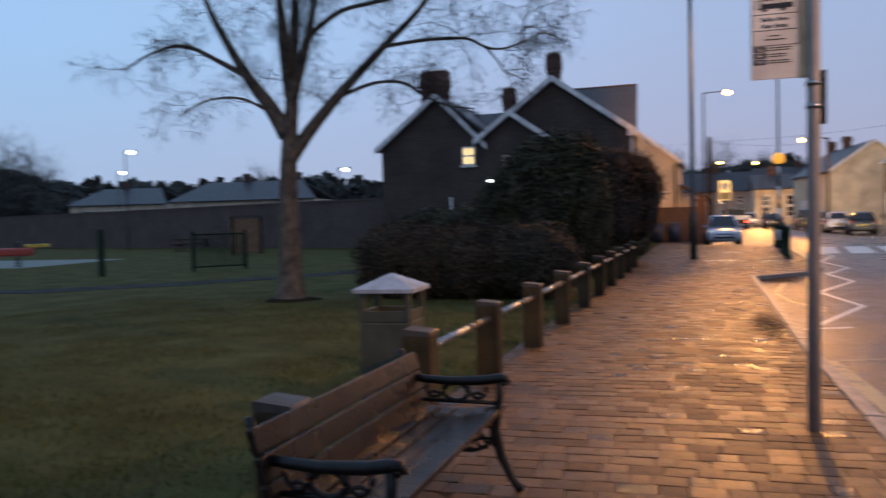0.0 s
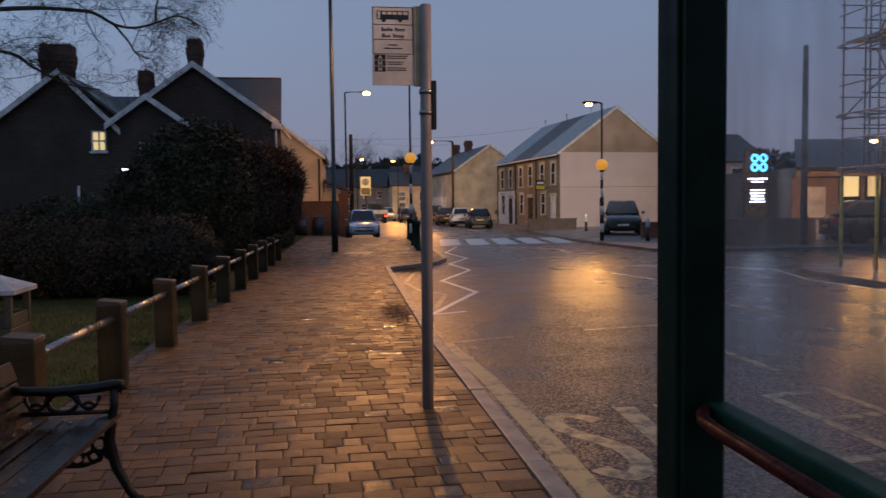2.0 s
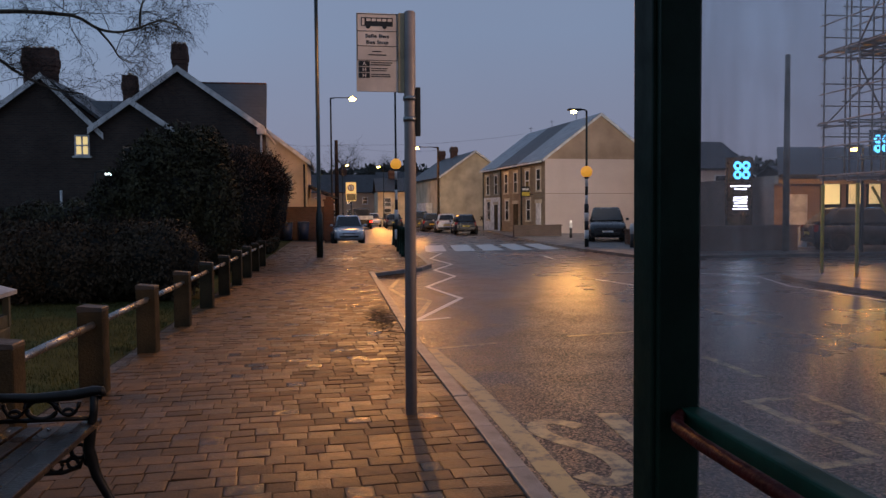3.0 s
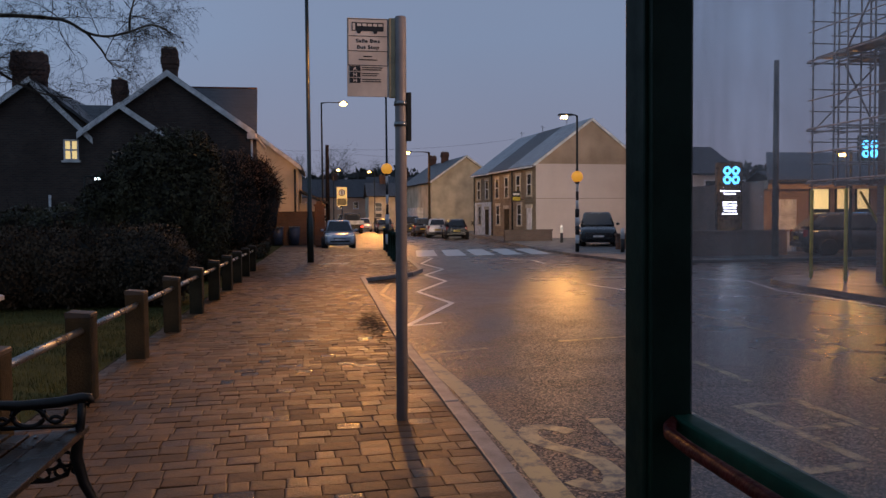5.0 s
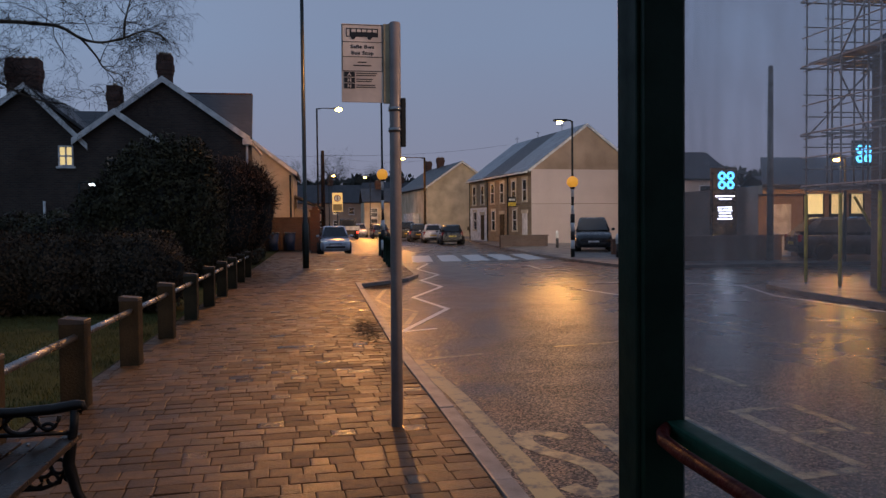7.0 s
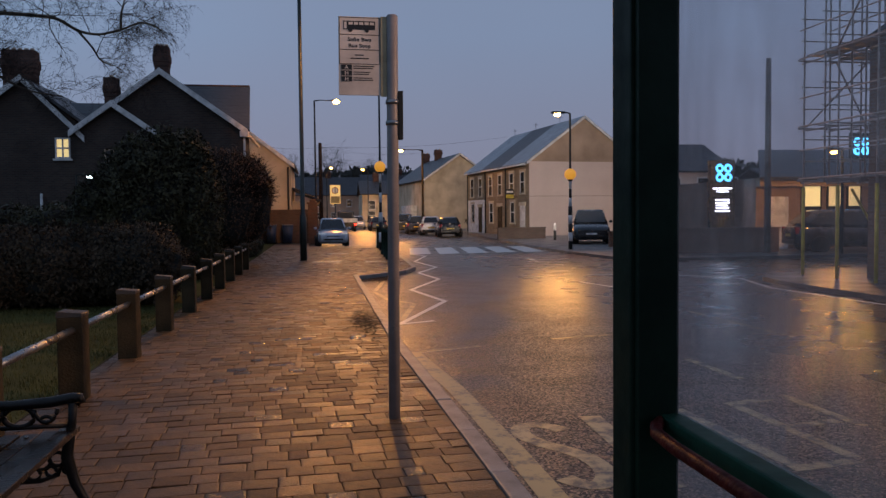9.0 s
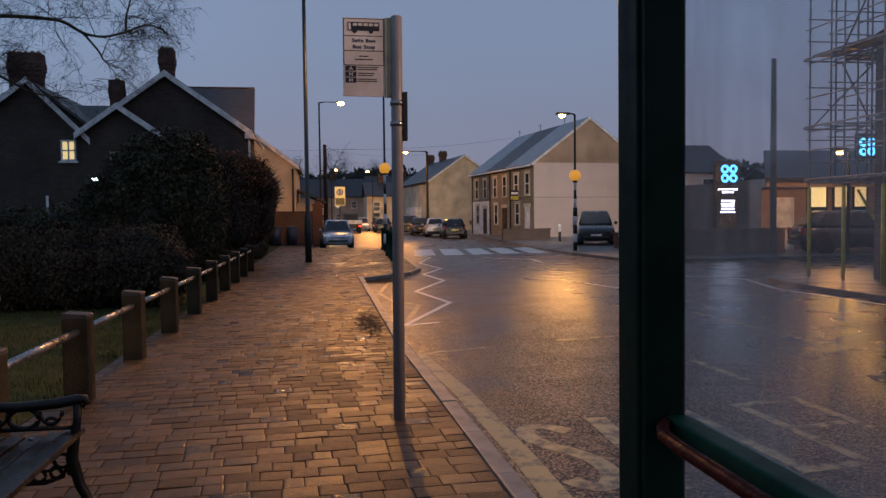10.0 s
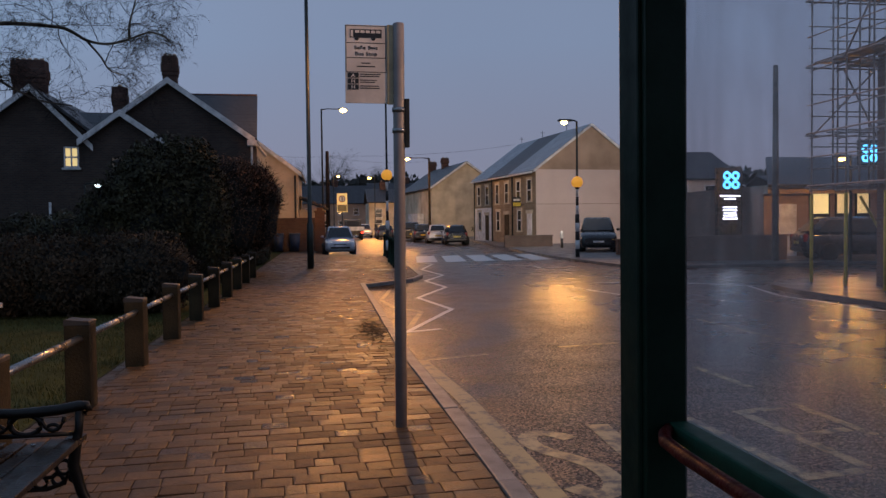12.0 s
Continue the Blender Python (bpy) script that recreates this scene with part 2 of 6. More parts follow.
def sett_material():
    """Damp clay-brown blocks: most rubbed dull, a few worn smooth and wet."""
    m = material("wet_sett", (0.14, 0.067, 0.027), 0.5, 0.75, 9, 75, 0.8, tint=(0.082, 0.044, 0.023), piece=0.42, depth=0.007)
    nt = m.node_tree
    b = nt.nodes["Principled BSDF"]
    b.inputs["Specular IOR Level"].default_value = 0.26
    info = nt.nodes.new("ShaderNodeObjectInfo")
    geo = nt.nodes.new("ShaderNodeNewGeometry")
    add = nt.nodes.new("ShaderNodeMath")
    add.operation = "ADD"
    nt.links.new(info.outputs["Random"], add.inputs[0])
    nt.links.new(geo.outputs["Random Per Island"], add.inputs[1])
    seven = nt.nodes.new("ShaderNodeMath")
    seven.operation = "MULTIPLY"
    seven.inputs[1].default_value = 7.31
    nt.links.new(add.outputs[0], seven.inputs[0])
    fr = nt.nodes.new("ShaderNodeMath")
    fr.operation = "FRACT"
    nt.links.new(seven.outputs[0], fr.inputs[0])
    ramp = nt.nodes.new("ShaderNodeValToRGB")
    ramp.color_ramp.elements[0].position, ramp.color_ramp.elements[0].color = 0.0, (0.2, 0.2, 0.2, 1)
    ramp.color_ramp.elements[1].position, ramp.color_ramp.elements[1].color = 1.0, (0.62, 0.62, 0.62, 1)
    mid = ramp.color_ramp.elements.new(0.12)
    mid.color = (0.36, 0.36, 0.36, 1)
    nt.links.new(fr.outputs[0], ramp.inputs[0])
    nt.links.new(ramp.outputs["Color"], b.inputs["Roughness"])
    return m


def worn_paint(name, colour, under, worn=0.5, rough=0.4):
    """Road paint, rubbed through to the asphalt in patches."""
    m = bpy.data.materials.new(name)
    m.use_nodes = True
    nt = m.node_tree
    b = nt.nodes["Principled BSDF"]
    co = nt.nodes.new("ShaderNodeTexCoord")
    n1 = nt.nodes.new("ShaderNodeTexNoise")
    n1.inputs["Scale"].default_value, n1.inputs["Detail"].default_value, n1.inputs["Roughness"].default_value = 7, 8, 0.7
    nt.links.new(co.outputs["Object"], n1.inputs["Vector"])
    r = nt.nodes.new("ShaderNodeMapRange")
    r.inputs["From Min"].default_value, r.inputs["From Max"].default_value = worn - 0.06, worn + 0.08
    nt.links.new(n1.outputs["Fac"], r.inputs["Value"])
    mix = nt.nodes.new("ShaderNodeMix")
    mix.data_type = "RGBA"
    mix.inputs["A"].default_value, mix.inputs["B"].default_value = (*colour, 1), (*under, 1)
    nt.links.new(r.outputs[0], mix.inputs["Factor"])
    nt.links.new(mix.outputs["Result"], b.inputs["Base Color"])
    b.inputs["Roughness"].default_value = rough
    bn = nt.nodes.new("ShaderNodeBump")
    bn.inputs["Strength"].default_value, bn.inputs["Distance"].default_value = 0.3, 0.004
    nt.links.new(n1.outputs["Fac"], bn.inputs["Height"])
    nt.links.new(bn.outputs[0], b.inputs["Normal"])
    return m


def pane_material(name, haze, tint=(0.94, 0.94, 0.97)):
    """Clear sheet with a film of rain and dirt."""
    m = bpy.data.materials.new(name)
    m.use_nodes = True
    nt = m.node_tree
    nt.nodes.clear()
    out = nt.nodes.new("ShaderNodeOutputMaterial")
    clear = nt.nodes.new("ShaderNodeBsdfTransparent")
    clear.inputs["Color"].default_value = (*tint, 1)
    gloss = nt.nodes.new("ShaderNodeBsdfGlossy")
    gloss.inputs["Roughness"].default_value = 0.08
    film = nt.nodes.new("ShaderNodeBsdfTranslucent")
    film.inputs["Color"].default_value = (0.9, 0.76, 0.7, 1)
    diff = nt.nodes.new("ShaderNodeBsdfDiffuse")
    diff.inputs["Color"].default_value = (0.8, 0.72, 0.7, 1)
    both = nt.nodes.new("ShaderNodeMixShader")
    nt.links.new(film.outputs[0], both.inputs[1])
    nt.links.new(diff.outputs[0], both.inputs[2])
    co = nt.nodes.new("ShaderNodeTexCoord")
    mp = nt.nodes.new("ShaderNodeMapping")
    mp.inputs["Scale"].default_value = (9, 9, 1.6)
    no = nt.nodes.new("ShaderNodeTexNoise")
    no.inputs["Scale"].default_value, no.inputs["Detail"].default_value = 3.0, 6
    nt.links.new(co.outputs["Object"], mp.inputs["Vector"])
    nt.links.new(mp.outputs[0], no.inputs["Vector"])
    r = nt.nodes.new("ShaderNodeMapRange")
    r.inputs["From Min"].default_value, r.inputs["From Max"].default_value = 0.3, 0.75
    r.inputs["To Min"].default_value, r.inputs["To Max"].default_value = haze * 0.6, haze * 1.6
    nt.links.new(no.outputs["Fac"], r.inputs["Value"])
    m1 = nt.nodes.new("ShaderNodeMixShader")
    nt.links.new(r.outputs[0], m1.inputs["Fac"])
    nt.links.new(clear.outputs[0], m1.inputs[1])
    nt.links.new(both.outputs[0], m1.inputs[2])
    lw = nt.nodes.new("ShaderNodeLayerWeight")
    lw.inputs["Blend"].default_value = 0.25
    fr = nt.nodes.new("ShaderNodeMath")
    fr.operation = "MULTIPLY"
    fr.inputs[1].default_value = 0.2
    nt.links.new(lw.outputs["Facing"], fr.inputs[0])
    m2 = nt.nodes.new("ShaderNodeMixShader")
    nt.links.new(fr.outputs[0], m2.inputs["Fac"])
    nt.links.new(m1.outputs[0], m2.inputs[1])
    nt.links.new(gloss.outputs[0], m2.inputs[2])
    nt.links.new(m2.outputs[0], out.inputs["Surface"])
    return m


ASPHALT = asphalt_wet()
SETT = sett_material()
BEDDING = material("sand_joint", (0.05, 0.029, 0.017), 0.85, 0.3, 8, 120, 0.3, spec=0.1)
SETT_FAR = brickwork("paving_far", (0.115, 0.066, 0.04), (0.075, 0.045, 0.03), (0.035, 0.022, 0.016), 0.21, 0.175, 0.5, 0.012, 0.6, flat=True, spec=0.3)
KERBSTONE = material("concrete_kerb", (0.23, 0.22, 0.21), 0.5, 0.25, 4, 110, 0.25)
YELLOW = worn_paint("yellow_road_paint", (0.42, 0.30, 0.12), (0.09, 0.075, 0.06), 0.55)
YELLOW_WORN = worn_paint("worn_yellow_paint", (0.42, 0.31, 0.15), (0.07, 0.055, 0.043), 0.51)
ROADWHITE = worn_paint("white_road_paint", (0.66, 0.63, 0.6), (0.09, 0.085, 0.08), 0.66)
GRASS = material("winter_grass", (0.082, 0.08, 0.026), 0.9, 0.5, 1.3, 40, 0.6, tint=(0.05, 0.05, 0.019), depth=0.03, spec=0.05)
BLADE = material("grass_blade", (0.09, 0.09, 0.028), 0.8, 0.3, 2, 20, 0, tint=(0.05, 0.052, 0.02), piece=0.4, spec=0.1)
EARTH = material("earth", (0.02, 0.017, 0.013), 0.95, 0.4, 3, 40, 0.5, spec=0.05)
GROUND = material("far_ground", (0.045, 0.05, 0.035), 0.9, 0.3, 0.1, 2, 0.2)
PATHGREY = material("park_path", (0.03, 0.031, 0.034), 0.85, 0.2, 2, 60, 0.2, spec=0.08)
OAK = material("weathered_oak", (0.05, 0.033, 0.014), 0.75, 0.55, 4, 50, 0.7, tint=(0.018, 0.015, 0.008), spec=0.2)
OAK_CAP = material("oak_end_grain", (0.06, 0.046, 0.036), 0.55, 0.35, 8, 80, 0.4)
SLAT = material("wet_bench_slat", (0.016, 0.009, 0.006), 0.3, 0.5, 3, 60, 0.35, tint=(0.009, 0.006, 0.005), spec=0.24)
IRON = material("black_cast_iron", (0.007, 0.007, 0.007), 0.38, 0.3, 12, 90, 0.25, spec=0.28)
GALV = material("galvanised_steel", (0.36, 0.36, 0.36), 0.3, 0.2, 10, 70, 0.08, metal=0.9)
BIN = material("grey_green_bin", (0.06, 0.062, 0.045), 0.5, 0.25, 5, 70, 0.15, spec=0.3)
BINLID = material("pale_bin_lid", (0.34, 0.36, 0.40), 0.33, 0.15, 6, 60, 0.1)
# the lamp's warm tint is put into these pole and sheet colours
POLEPAINT = material("grey_pole_paint", (0.25, 0.22, 0.215), 0.45, 0.12, 6, 60, 0.06, tint=(0.2, 0.175, 0.17), spec=0.35)
FLAG = material("lamp_tinted_sign_sheet", (0.80, 0.69, 0.60), 0.45, 0.06, 3, 40, 0.02)
INK = material("black_sign_ink", (0.015, 0.015, 0.016), 0.5, 0.1, 5, 60, 0)
DARKGREEN = material("dark_green_paint", (0.003, 0.019, 0.009), 0.55, 0.25, 8, 60, 0.08, spec=0.2)
GREENRAIL = material("green_rail_paint", (0.006, 0.07, 0.04), 0.55, 0.25, 8, 60, 0.08, spec=0.3)
RED = material("red_handrail_paint", (0.1, 0.008, 0.006), 0.5, 0.4, 30, 120, 0.3, tint=(0.05, 0.006, 0.005), spec=0.12)
STEEL = material("dark_column_paint", (0.03, 0.033, 0.033), 0.6, 0.2, 4, 40, 0.06, spec=0.2)
BRICKDARK = brickwork("dark_brick", (0.075, 0.052, 0.044), (0.05, 0.038, 0.034), (0.07, 0.065, 0.06), spec=0.1)
CHIMNEYBRICK = brickwork("chimney_brick", (0.12, 0.062, 0.048), (0.085, 0.05, 0.042), (0.08, 0.065, 0.058), spec=0.1)
SHOPBRICK = brickwork("shop_brick", (0.26, 0.17, 0.13), (0.2, 0.13, 0.1), (0.24, 0.2, 0.18), spec=0.1)
BRICKWALL = brickwork("old_brick_wall", (0.10, 0.068, 0.06), (0.07, 0.05, 0.046), (0.09, 0.082, 0.078), spec=0.1)
STONEWORK = brickwork("terrace_stone", (0.26, 0.20, 0.13), (0.19, 0.145, 0.10), (0.24, 0.21, 0.17), 0.42, 0.17)
REDBRICK = brickwork("red_garden_brick", (0.15, 0.065, 0.04), (0.11, 0.052, 0.036), (0.13, 0.11, 0.09))
SLATE = brickwork("roof_slate", (0.055, 0.058, 0.066), (0.04, 0.043, 0.05), (0.025, 0.026, 0.03), 0.3, 0.2, 0.45, spec=0.35)
SLATEPALE = brickwork("pale_roof_slate", (0.27, 0.30, 0.33), (0.17, 0.19, 0.22), (0.10, 0.11, 0.12), 0.3, 0.2, 0.36, spec=0.5)
CREAM = material("cream_render", (0.55, 0.48, 0.36), 0.8, 0.12, 0.7, 30, 0.2)
PINKRENDER = material("grey_pink_render", (0.56, 0.46, 0.42), 0.8, 0.1, 0.5, 25, 0.15, tint=(0.49, 0.40, 0.365))
BROWNRENDER = material("brown_render", (0.40, 0.29, 0.21), 0.8, 0.12, 0.5, 25, 0.2)
WHITEPAINT = material("white_paint", (0.72, 0.72, 0.72), 0.5, 0.1, 3, 40, 0.05)
TAILLENS = material("tail_lens", (0.25, 0.01, 0.01), 0.2)
DARKGLASS = material("dark_window", (0.02, 0.022, 0.026), 0.08, 0.1, 1, 5, 0)
CARGLASS = material("car_glass", (0.02, 0.022, 0.025), 0.06, 0.1, 1, 5, 0)
RUBBER = material("tyre_rubber", (0.018, 0.018, 0.018), 0.7, 0.2, 9, 70, 0.2)
ALLOY = material("alloy_rim", (0.35, 0.35, 0.36), 0.3, 0.1, 9, 70, 0, metal=0.8)
BARK = material("birch_bark", (0.135, 0.112, 0.09), 0.85, 0.45, 6, 45, 0.8, tint=(0.055, 0.047, 0.04), depth=0.03, spec=0.1)
TWIG = material("dark_twig", (0.03, 0.024, 0.022), 0.85, 0.2, 6, 30, 0, spec=0.15)
LEAFDARK = material("evergreen_leaf", (0.06, 0.052, 0.025), 0.6, 0.3, 2, 25, 0, tint=(0.032, 0.03, 0.017), piece=0.45, spec=0.15)
LEAFBROWN = material("beech_hedge_leaf", (0.066, 0.045, 0.028), 0.7, 0.3, 2, 25, 0, tint=(0.04, 0.032, 0.021), piece=0.45, spec=0.12)
LEAFRUST = material("rust_shrub_leaf", (0.13, 0.075, 0.045), 0.7, 0.3, 2, 25, 0, tint=(0.08, 0.05, 0.035), piece=0.45, spec=0.12)
FARTREE = material("far_wood", (0.05, 0.055, 0.05), 0.9, 0.3, 1, 6, 0)
GLASS_SHELTER = pane_material("rain_filmed_glazing", 0.12)
LAMPWARM = glow("sodium_lens", (1.0, 0.43, 0.08), 30)
LAMPYEL = glow("warm_lens", (1.0, 0.56, 0.2), 24)
LAMPWHITE = glow("led_lens", (0.85, 0.95, 1.0), 6)
GLOBE = glow("amber_globe", (1.0, 0.42, 0.05), 0.5)
WINDOWLIT = glow("lit_window", (1.0, 0.74, 0.32), 0.65)
SHOPLIT = glow("lit_shop_window", (1.0, 0.80, 0.34), 0.9)
LOGOBLUE = glow("blue_sign_light", (0.10, 0.55, 1.0), 3.4)
SIGNWHITE = glow("white_sign_light", (0.85, 0.86, 1.0), 8)
TAILRED = glow("red_tail_lamp", (1.0, 0.04, 0.02), 5)
HEADLAMP = glow("car_head_lamp", (0.9, 0.85, 0.75), 0.3)
PUBSIGN = glow("lit_pub_sign", (1.0, 0.72, 0.28), 0.28)


# ---- mesh helpers ----
def box(bm, x0, x1, y0, y1, z0, z1, bevel=0.0):
    v = [bm.verts.new((x, y, z)) for z in (z0, z1) for y in (y0, y1) for x in (x0, x1)]
    fs = [bm.faces.new([v[i] for i in q]) for q in ((0, 2, 3, 1), (4, 5, 7, 6), (0, 1, 5, 4), (2, 6, 7, 3), (0, 4, 6, 2), (1, 3, 7, 5))]
    if bevel:
        es = list({e for f in fs for e in f.edges})
        bmesh.ops.bevel(bm, geom=es, offset=bevel, segments=2, affect="EDGES", profile=0.6)
    return bm


def prism(bm, pts, a, b, axis="y"):
    """A polygon pushed from a to b along an axis. pts: (x, z) for y, (y, z) for x, (x, y) for z."""
    def at(p, d):
        return {"y": (p[0], d, p[1]), "x": (d, p[0], p[1]), "z": (p[0], p[1], d)}[axis]
    lo, hi = [bm.verts.new(at(p, a)) for p in pts], [bm.verts.new(at(p, b)) for p in pts]
    n = len(pts)
    fs = [bm.faces.new(lo), bm.faces.new(hi)]
    for i in range(n):
        fs.append(bm.faces.new((lo[i], lo[(i + 1) % n], hi[(i + 1) % n], hi[i])))
    bmesh.ops.recalc_face_normals(bm, faces=fs)
    return bm


def tube(bm, pts, radii, sides=8, cap=True):
    """A round bar through points; radii: one, or one a point."""
    pts = [Vector(p) for p in pts]
    if isinstance(radii, (int, float)):
        radii = [radii] * len(pts)
    rings = []
    for i, p in enumerate(pts):
        d = (pts[min(i + 1, len(pts) - 1)] - pts[max(i - 1, 0)]).normalized()
        u = d.cross(Vector((0, 0, 1)) if abs(d.z) < 0.9 else Vector((1, 0, 0))).normalized()
        w = d.cross(u)
        rings.append([bm.verts.new(p + radii[i] * (math.cos(k * math.tau / sides) * u + math.sin(k * math.tau / sides) * w)) for k in range(sides)])
    for r0, r1 in zip(rings, rings[1:]):
        for k in range(sides):
            bm.faces.new((r0[k], r0[(k + 1) % sides], r1[(k + 1) % sides], r1[k])).smooth = True
    if cap:
        bm.faces.new(rings[0][::-1])
        bm.faces.new(rings[-1])
    return bm


def ball(bm, c, r, u=16, v=10, squash=1.0):
    got = bmesh.ops.create_uvsphere(bm, u_segments=u, v_segments=v, radius=r)
    for p in got["verts"]:
        p.co = Vector((p.co.x, p.co.y, p.co.z * squash)) + Vector(c)
    for f in bm.faces:
        f.smooth = True
    return bm


def B():
    return bmesh.new()


def part(name, bm, mat, parent=None, label="", m=None):
    me = bpy.data.meshes.new(name)
    bm.normal_update()
    bm.to_mesh(me)
    bm.free()
    me.materials.append(mat)
    ob = new(name, me)
    if parent:
        ob.parent = parent
    if m is not None:
        ob.matrix_basis = m
    if label:
        ob["label"] = label
    return ob


def raw(name, verts, faces, mat, parent=None, label=""):
    me = bpy.data.meshes.new(name)
    me.from_pydata(verts, [], faces)
    me.materials.append(mat)
    ob = new(name, me)
    if parent:
        ob.parent = parent
    if label:
        ob["label"] = label
    return ob


def thing(name, m, label, category, group="", kind=""):
    ob = new(name)
    ob.empty_display_size = 0.1
    ob.matrix_basis = m
    return tagged(ob, label, category, group, kind)


def setting(name, bm, mat, label, category):
    return tagged(part(name, bm, mat), label, category, kind="structure")


# ---- the large structure ----
def kerb_x(y):
    return float(np.interp(y, (0, 4.7, 6.2, 9, 19.6), (1.05, 0.97, 0.94, 0.87, 0.91)))


setting("ground", prism(B(), [(-1500, -600), (1500, -600), (1500, 2500), (-1500, 2500)], -0.5, -0.16, "z"), GROUND, "dull winter ground out to the horizon", "ground")
setting("road", prism(B(), [(0.4, -12), (60, -12), (60, 24), (30, 60), (30, 230), (-6, 230), (-6, 40), (0.4, 39)], -0.2, -0.1, "z"), ASPHALT, "rain-wet asphalt road with worn paint", "road")
setting("lawn", prism(B(), [(-70, -12), (-2.22, -12), (-2.22, 60), (-70, 60)], -0.2, -0.015, "z"), GRASS, "damp winter park lawn", "grass")
LEFT_EDGE = [(kerb_x(y), y) for y in (-8, 0, 4.7, 6.2, 9, 14, 19.5)] + [(1.5, 20.2), (2.3, 21.2), (2.75, 22.6), (2.95, 27), (3.25, 36.5), (2.6, 38.6), (0.3, 39.3), (-0.35, 40), (-0.35, 62)]
setting("pavement", prism(B(), [(-2.22, -8)] + LEFT_EDGE + [(-2.22, 62)], -0.2, -0.0068, "z"), BEDDING, "sand bed under wet block paving", "pavement")
setting("pavement_far", prism(B(), [(-2.2, 36.5), (3.24, 36.5)] + [(x - 0.005, y) for x, y in LEFT_EDGE[11:]] + [(-2.2, 62)], -0.0067, -0.001, "z"), SETT_FAR, "wet brown block paving farther along", "pavement")
setting("pavement_opposite", prism(B(), [(10.9, 24.3), (10.2, 25.2), (9.95, 30), (10.1, 36), (11.3, 50), (13.0, 67), (16, 100), (40, 100), (40, 24.3)], -0.2, 0.0, "z"), material("grey_paving", (0.14, 0.13, 0.125), 0.4, 0.2, 1.5, 50, 0.2), "wet grey pavement across the road", "pavement")
setting("pavement_corner", prism(B(), [(9.7, -12), (9.8, 13), (9.9, 15), (10.2, 16.6), (10.9, 17.5), (12, 17.8), (45, 17.8), (45, -12)], -0.2, 0.0, "z"), material("grey_paving", (0.14, 0.13, 0.125)), "wet grey pavement at the side road corner", "pavement")


def smooth_line(pts, steps=4):
    pts = [Vector(p) for p in pts]
    got = []
    for i in range(len(pts) - 1):
        p0, p1, p2, p3 = pts[max(i - 1, 0)], pts[i], pts[i + 1], pts[min(i + 2, len(pts) - 1)]
        for k in range(steps):
            t = k / steps
            got.append(0.5 * (2 * p1 + (p2 - p0) * t + (2 * p0 - 5 * p1 + 4 * p2 - p3) * t * t + (3 * p1 - p0 - 3 * p2 + p3) * t ** 3))
    return got + [pts[-1]]


def strip(name, pts, width, mat, label, curve=False, top=-0.0978):
    """A painted line on the road, mitred at its bends, a few millimetres thick."""
    pts = [Vector((x, y, 0)) for x, y in pts]
    if curve:
        pts = smooth_line(pts, 5)
    bm, rows = B(), []
    for i, p in enumerate(pts):
        a = (p - pts[i - 1]).normalized() if i else (pts[1] - p).normalized()
        b = (pts[i + 1] - p).normalized() if i + 1 < len(pts) else a
        n1, n2 = Vector((-a.y, a.x, 0)), Vector((-b.y, b.x, 0))
        n = (n1 + n2).normalized()
        n = n * (width / 2) / max(n.dot(n1), 0.42)
        rows.append([bm.verts.new((q.x, q.y, z)) for q, z in ((p - n, -0.0999), (p - n, top), (p + n, top), (p + n, -0.0999))])
    for r0, r1 in zip(rows, rows[1:]):
        for k in range(3):
            bm.faces.new((r0[k], r0[k + 1], r1[k + 1], r1[k]))
    bm.faces.new(rows[0])
    bm.faces.new(rows[-1])
    bmesh.ops.recalc_face_normals(bm, faces=bm.faces[:])
    return tagged(part(name, bm, mat), label, "road marking", kind="structure")


strip("yellow_line", [(1.30, -8), (1.305, 3), (1.30, 5), (1.25, 7), (1.10, 8.95)], 0.17, YELLOW, "broad worn yellow line along the kerb")
strip("bay_line", [(1.03, 8.95), (1.95, 9.25)], 0.08, YELLOW_WORN, "thin worn line closing the bus bay")
strip("bay_line", [(2.95, 9.55), (4.0, 9.78), (3.96, 8.95)], 0.09, YELLOW_WORN, "worn yellow corner line of the bus bay")
for y0, y1 in ((6.87, 7.92), (5.16, 6.16), (3.4, 4.4)):
    strip("bay_dash", [(4.0, y0), (3.98, y1)], 0.09, YELLOW_WORN, "worn yellow dash edging the bus bay")
strip("road_letter", [(1.78, 5.48), (1.71, 5.61), (1.59, 5.67), (1.49, 5.6), (1.46, 5.42), (1.53, 5.2), (1.65, 5.02), (1.74, 4.82), (1.75, 4.55), (1.66, 4.35), (1.55, 4.34), (1.46, 4.48)], 0.14, YELLOW_WORN, "worn yellow letter painted on the road", True)
strip("road_letter", [(2.11, 5.83), (2.03, 4.2)], 0.17, YELLOW_WORN, "worn yellow letter stroke on the road")
strip("road_letter", [(2.36, 5.8), (2.5, 5.8), (2.46, 4.4)], 0.14, YELLOW_WORN, "worn yellow letter stroke on the road")
strip("road_letter", [(2.88, 5.9), (2.95, 4.38), (3.40, 4.44)], 0.10, YELLOW_WORN, "worn yellow letter stroke on the road")
strip("road_letter", [(3.43, 4.5), (3.40, 5.97), (3.85, 6.08)], 0.10, YELLOW_WORN, "worn yellow letter stroke on the road")
strip("road_letter", [(3.48, 5.25), (3.91, 5.33)], 0.10, YELLOW_WORN, "worn yellow letter stroke on the road")
strip("zigzag_line", [(1.75, 11.63), (1.2, 11.38), (2.35, 14.24), (2.0, 16.6), (3.02, 19.2), (2.8, 21.45), (3.64, 23.65), (3.36, 26.75), (4.25, 30.3), (3.85, 31.9)], 0.10, ROADWHITE, "white zigzag line before the crossing")
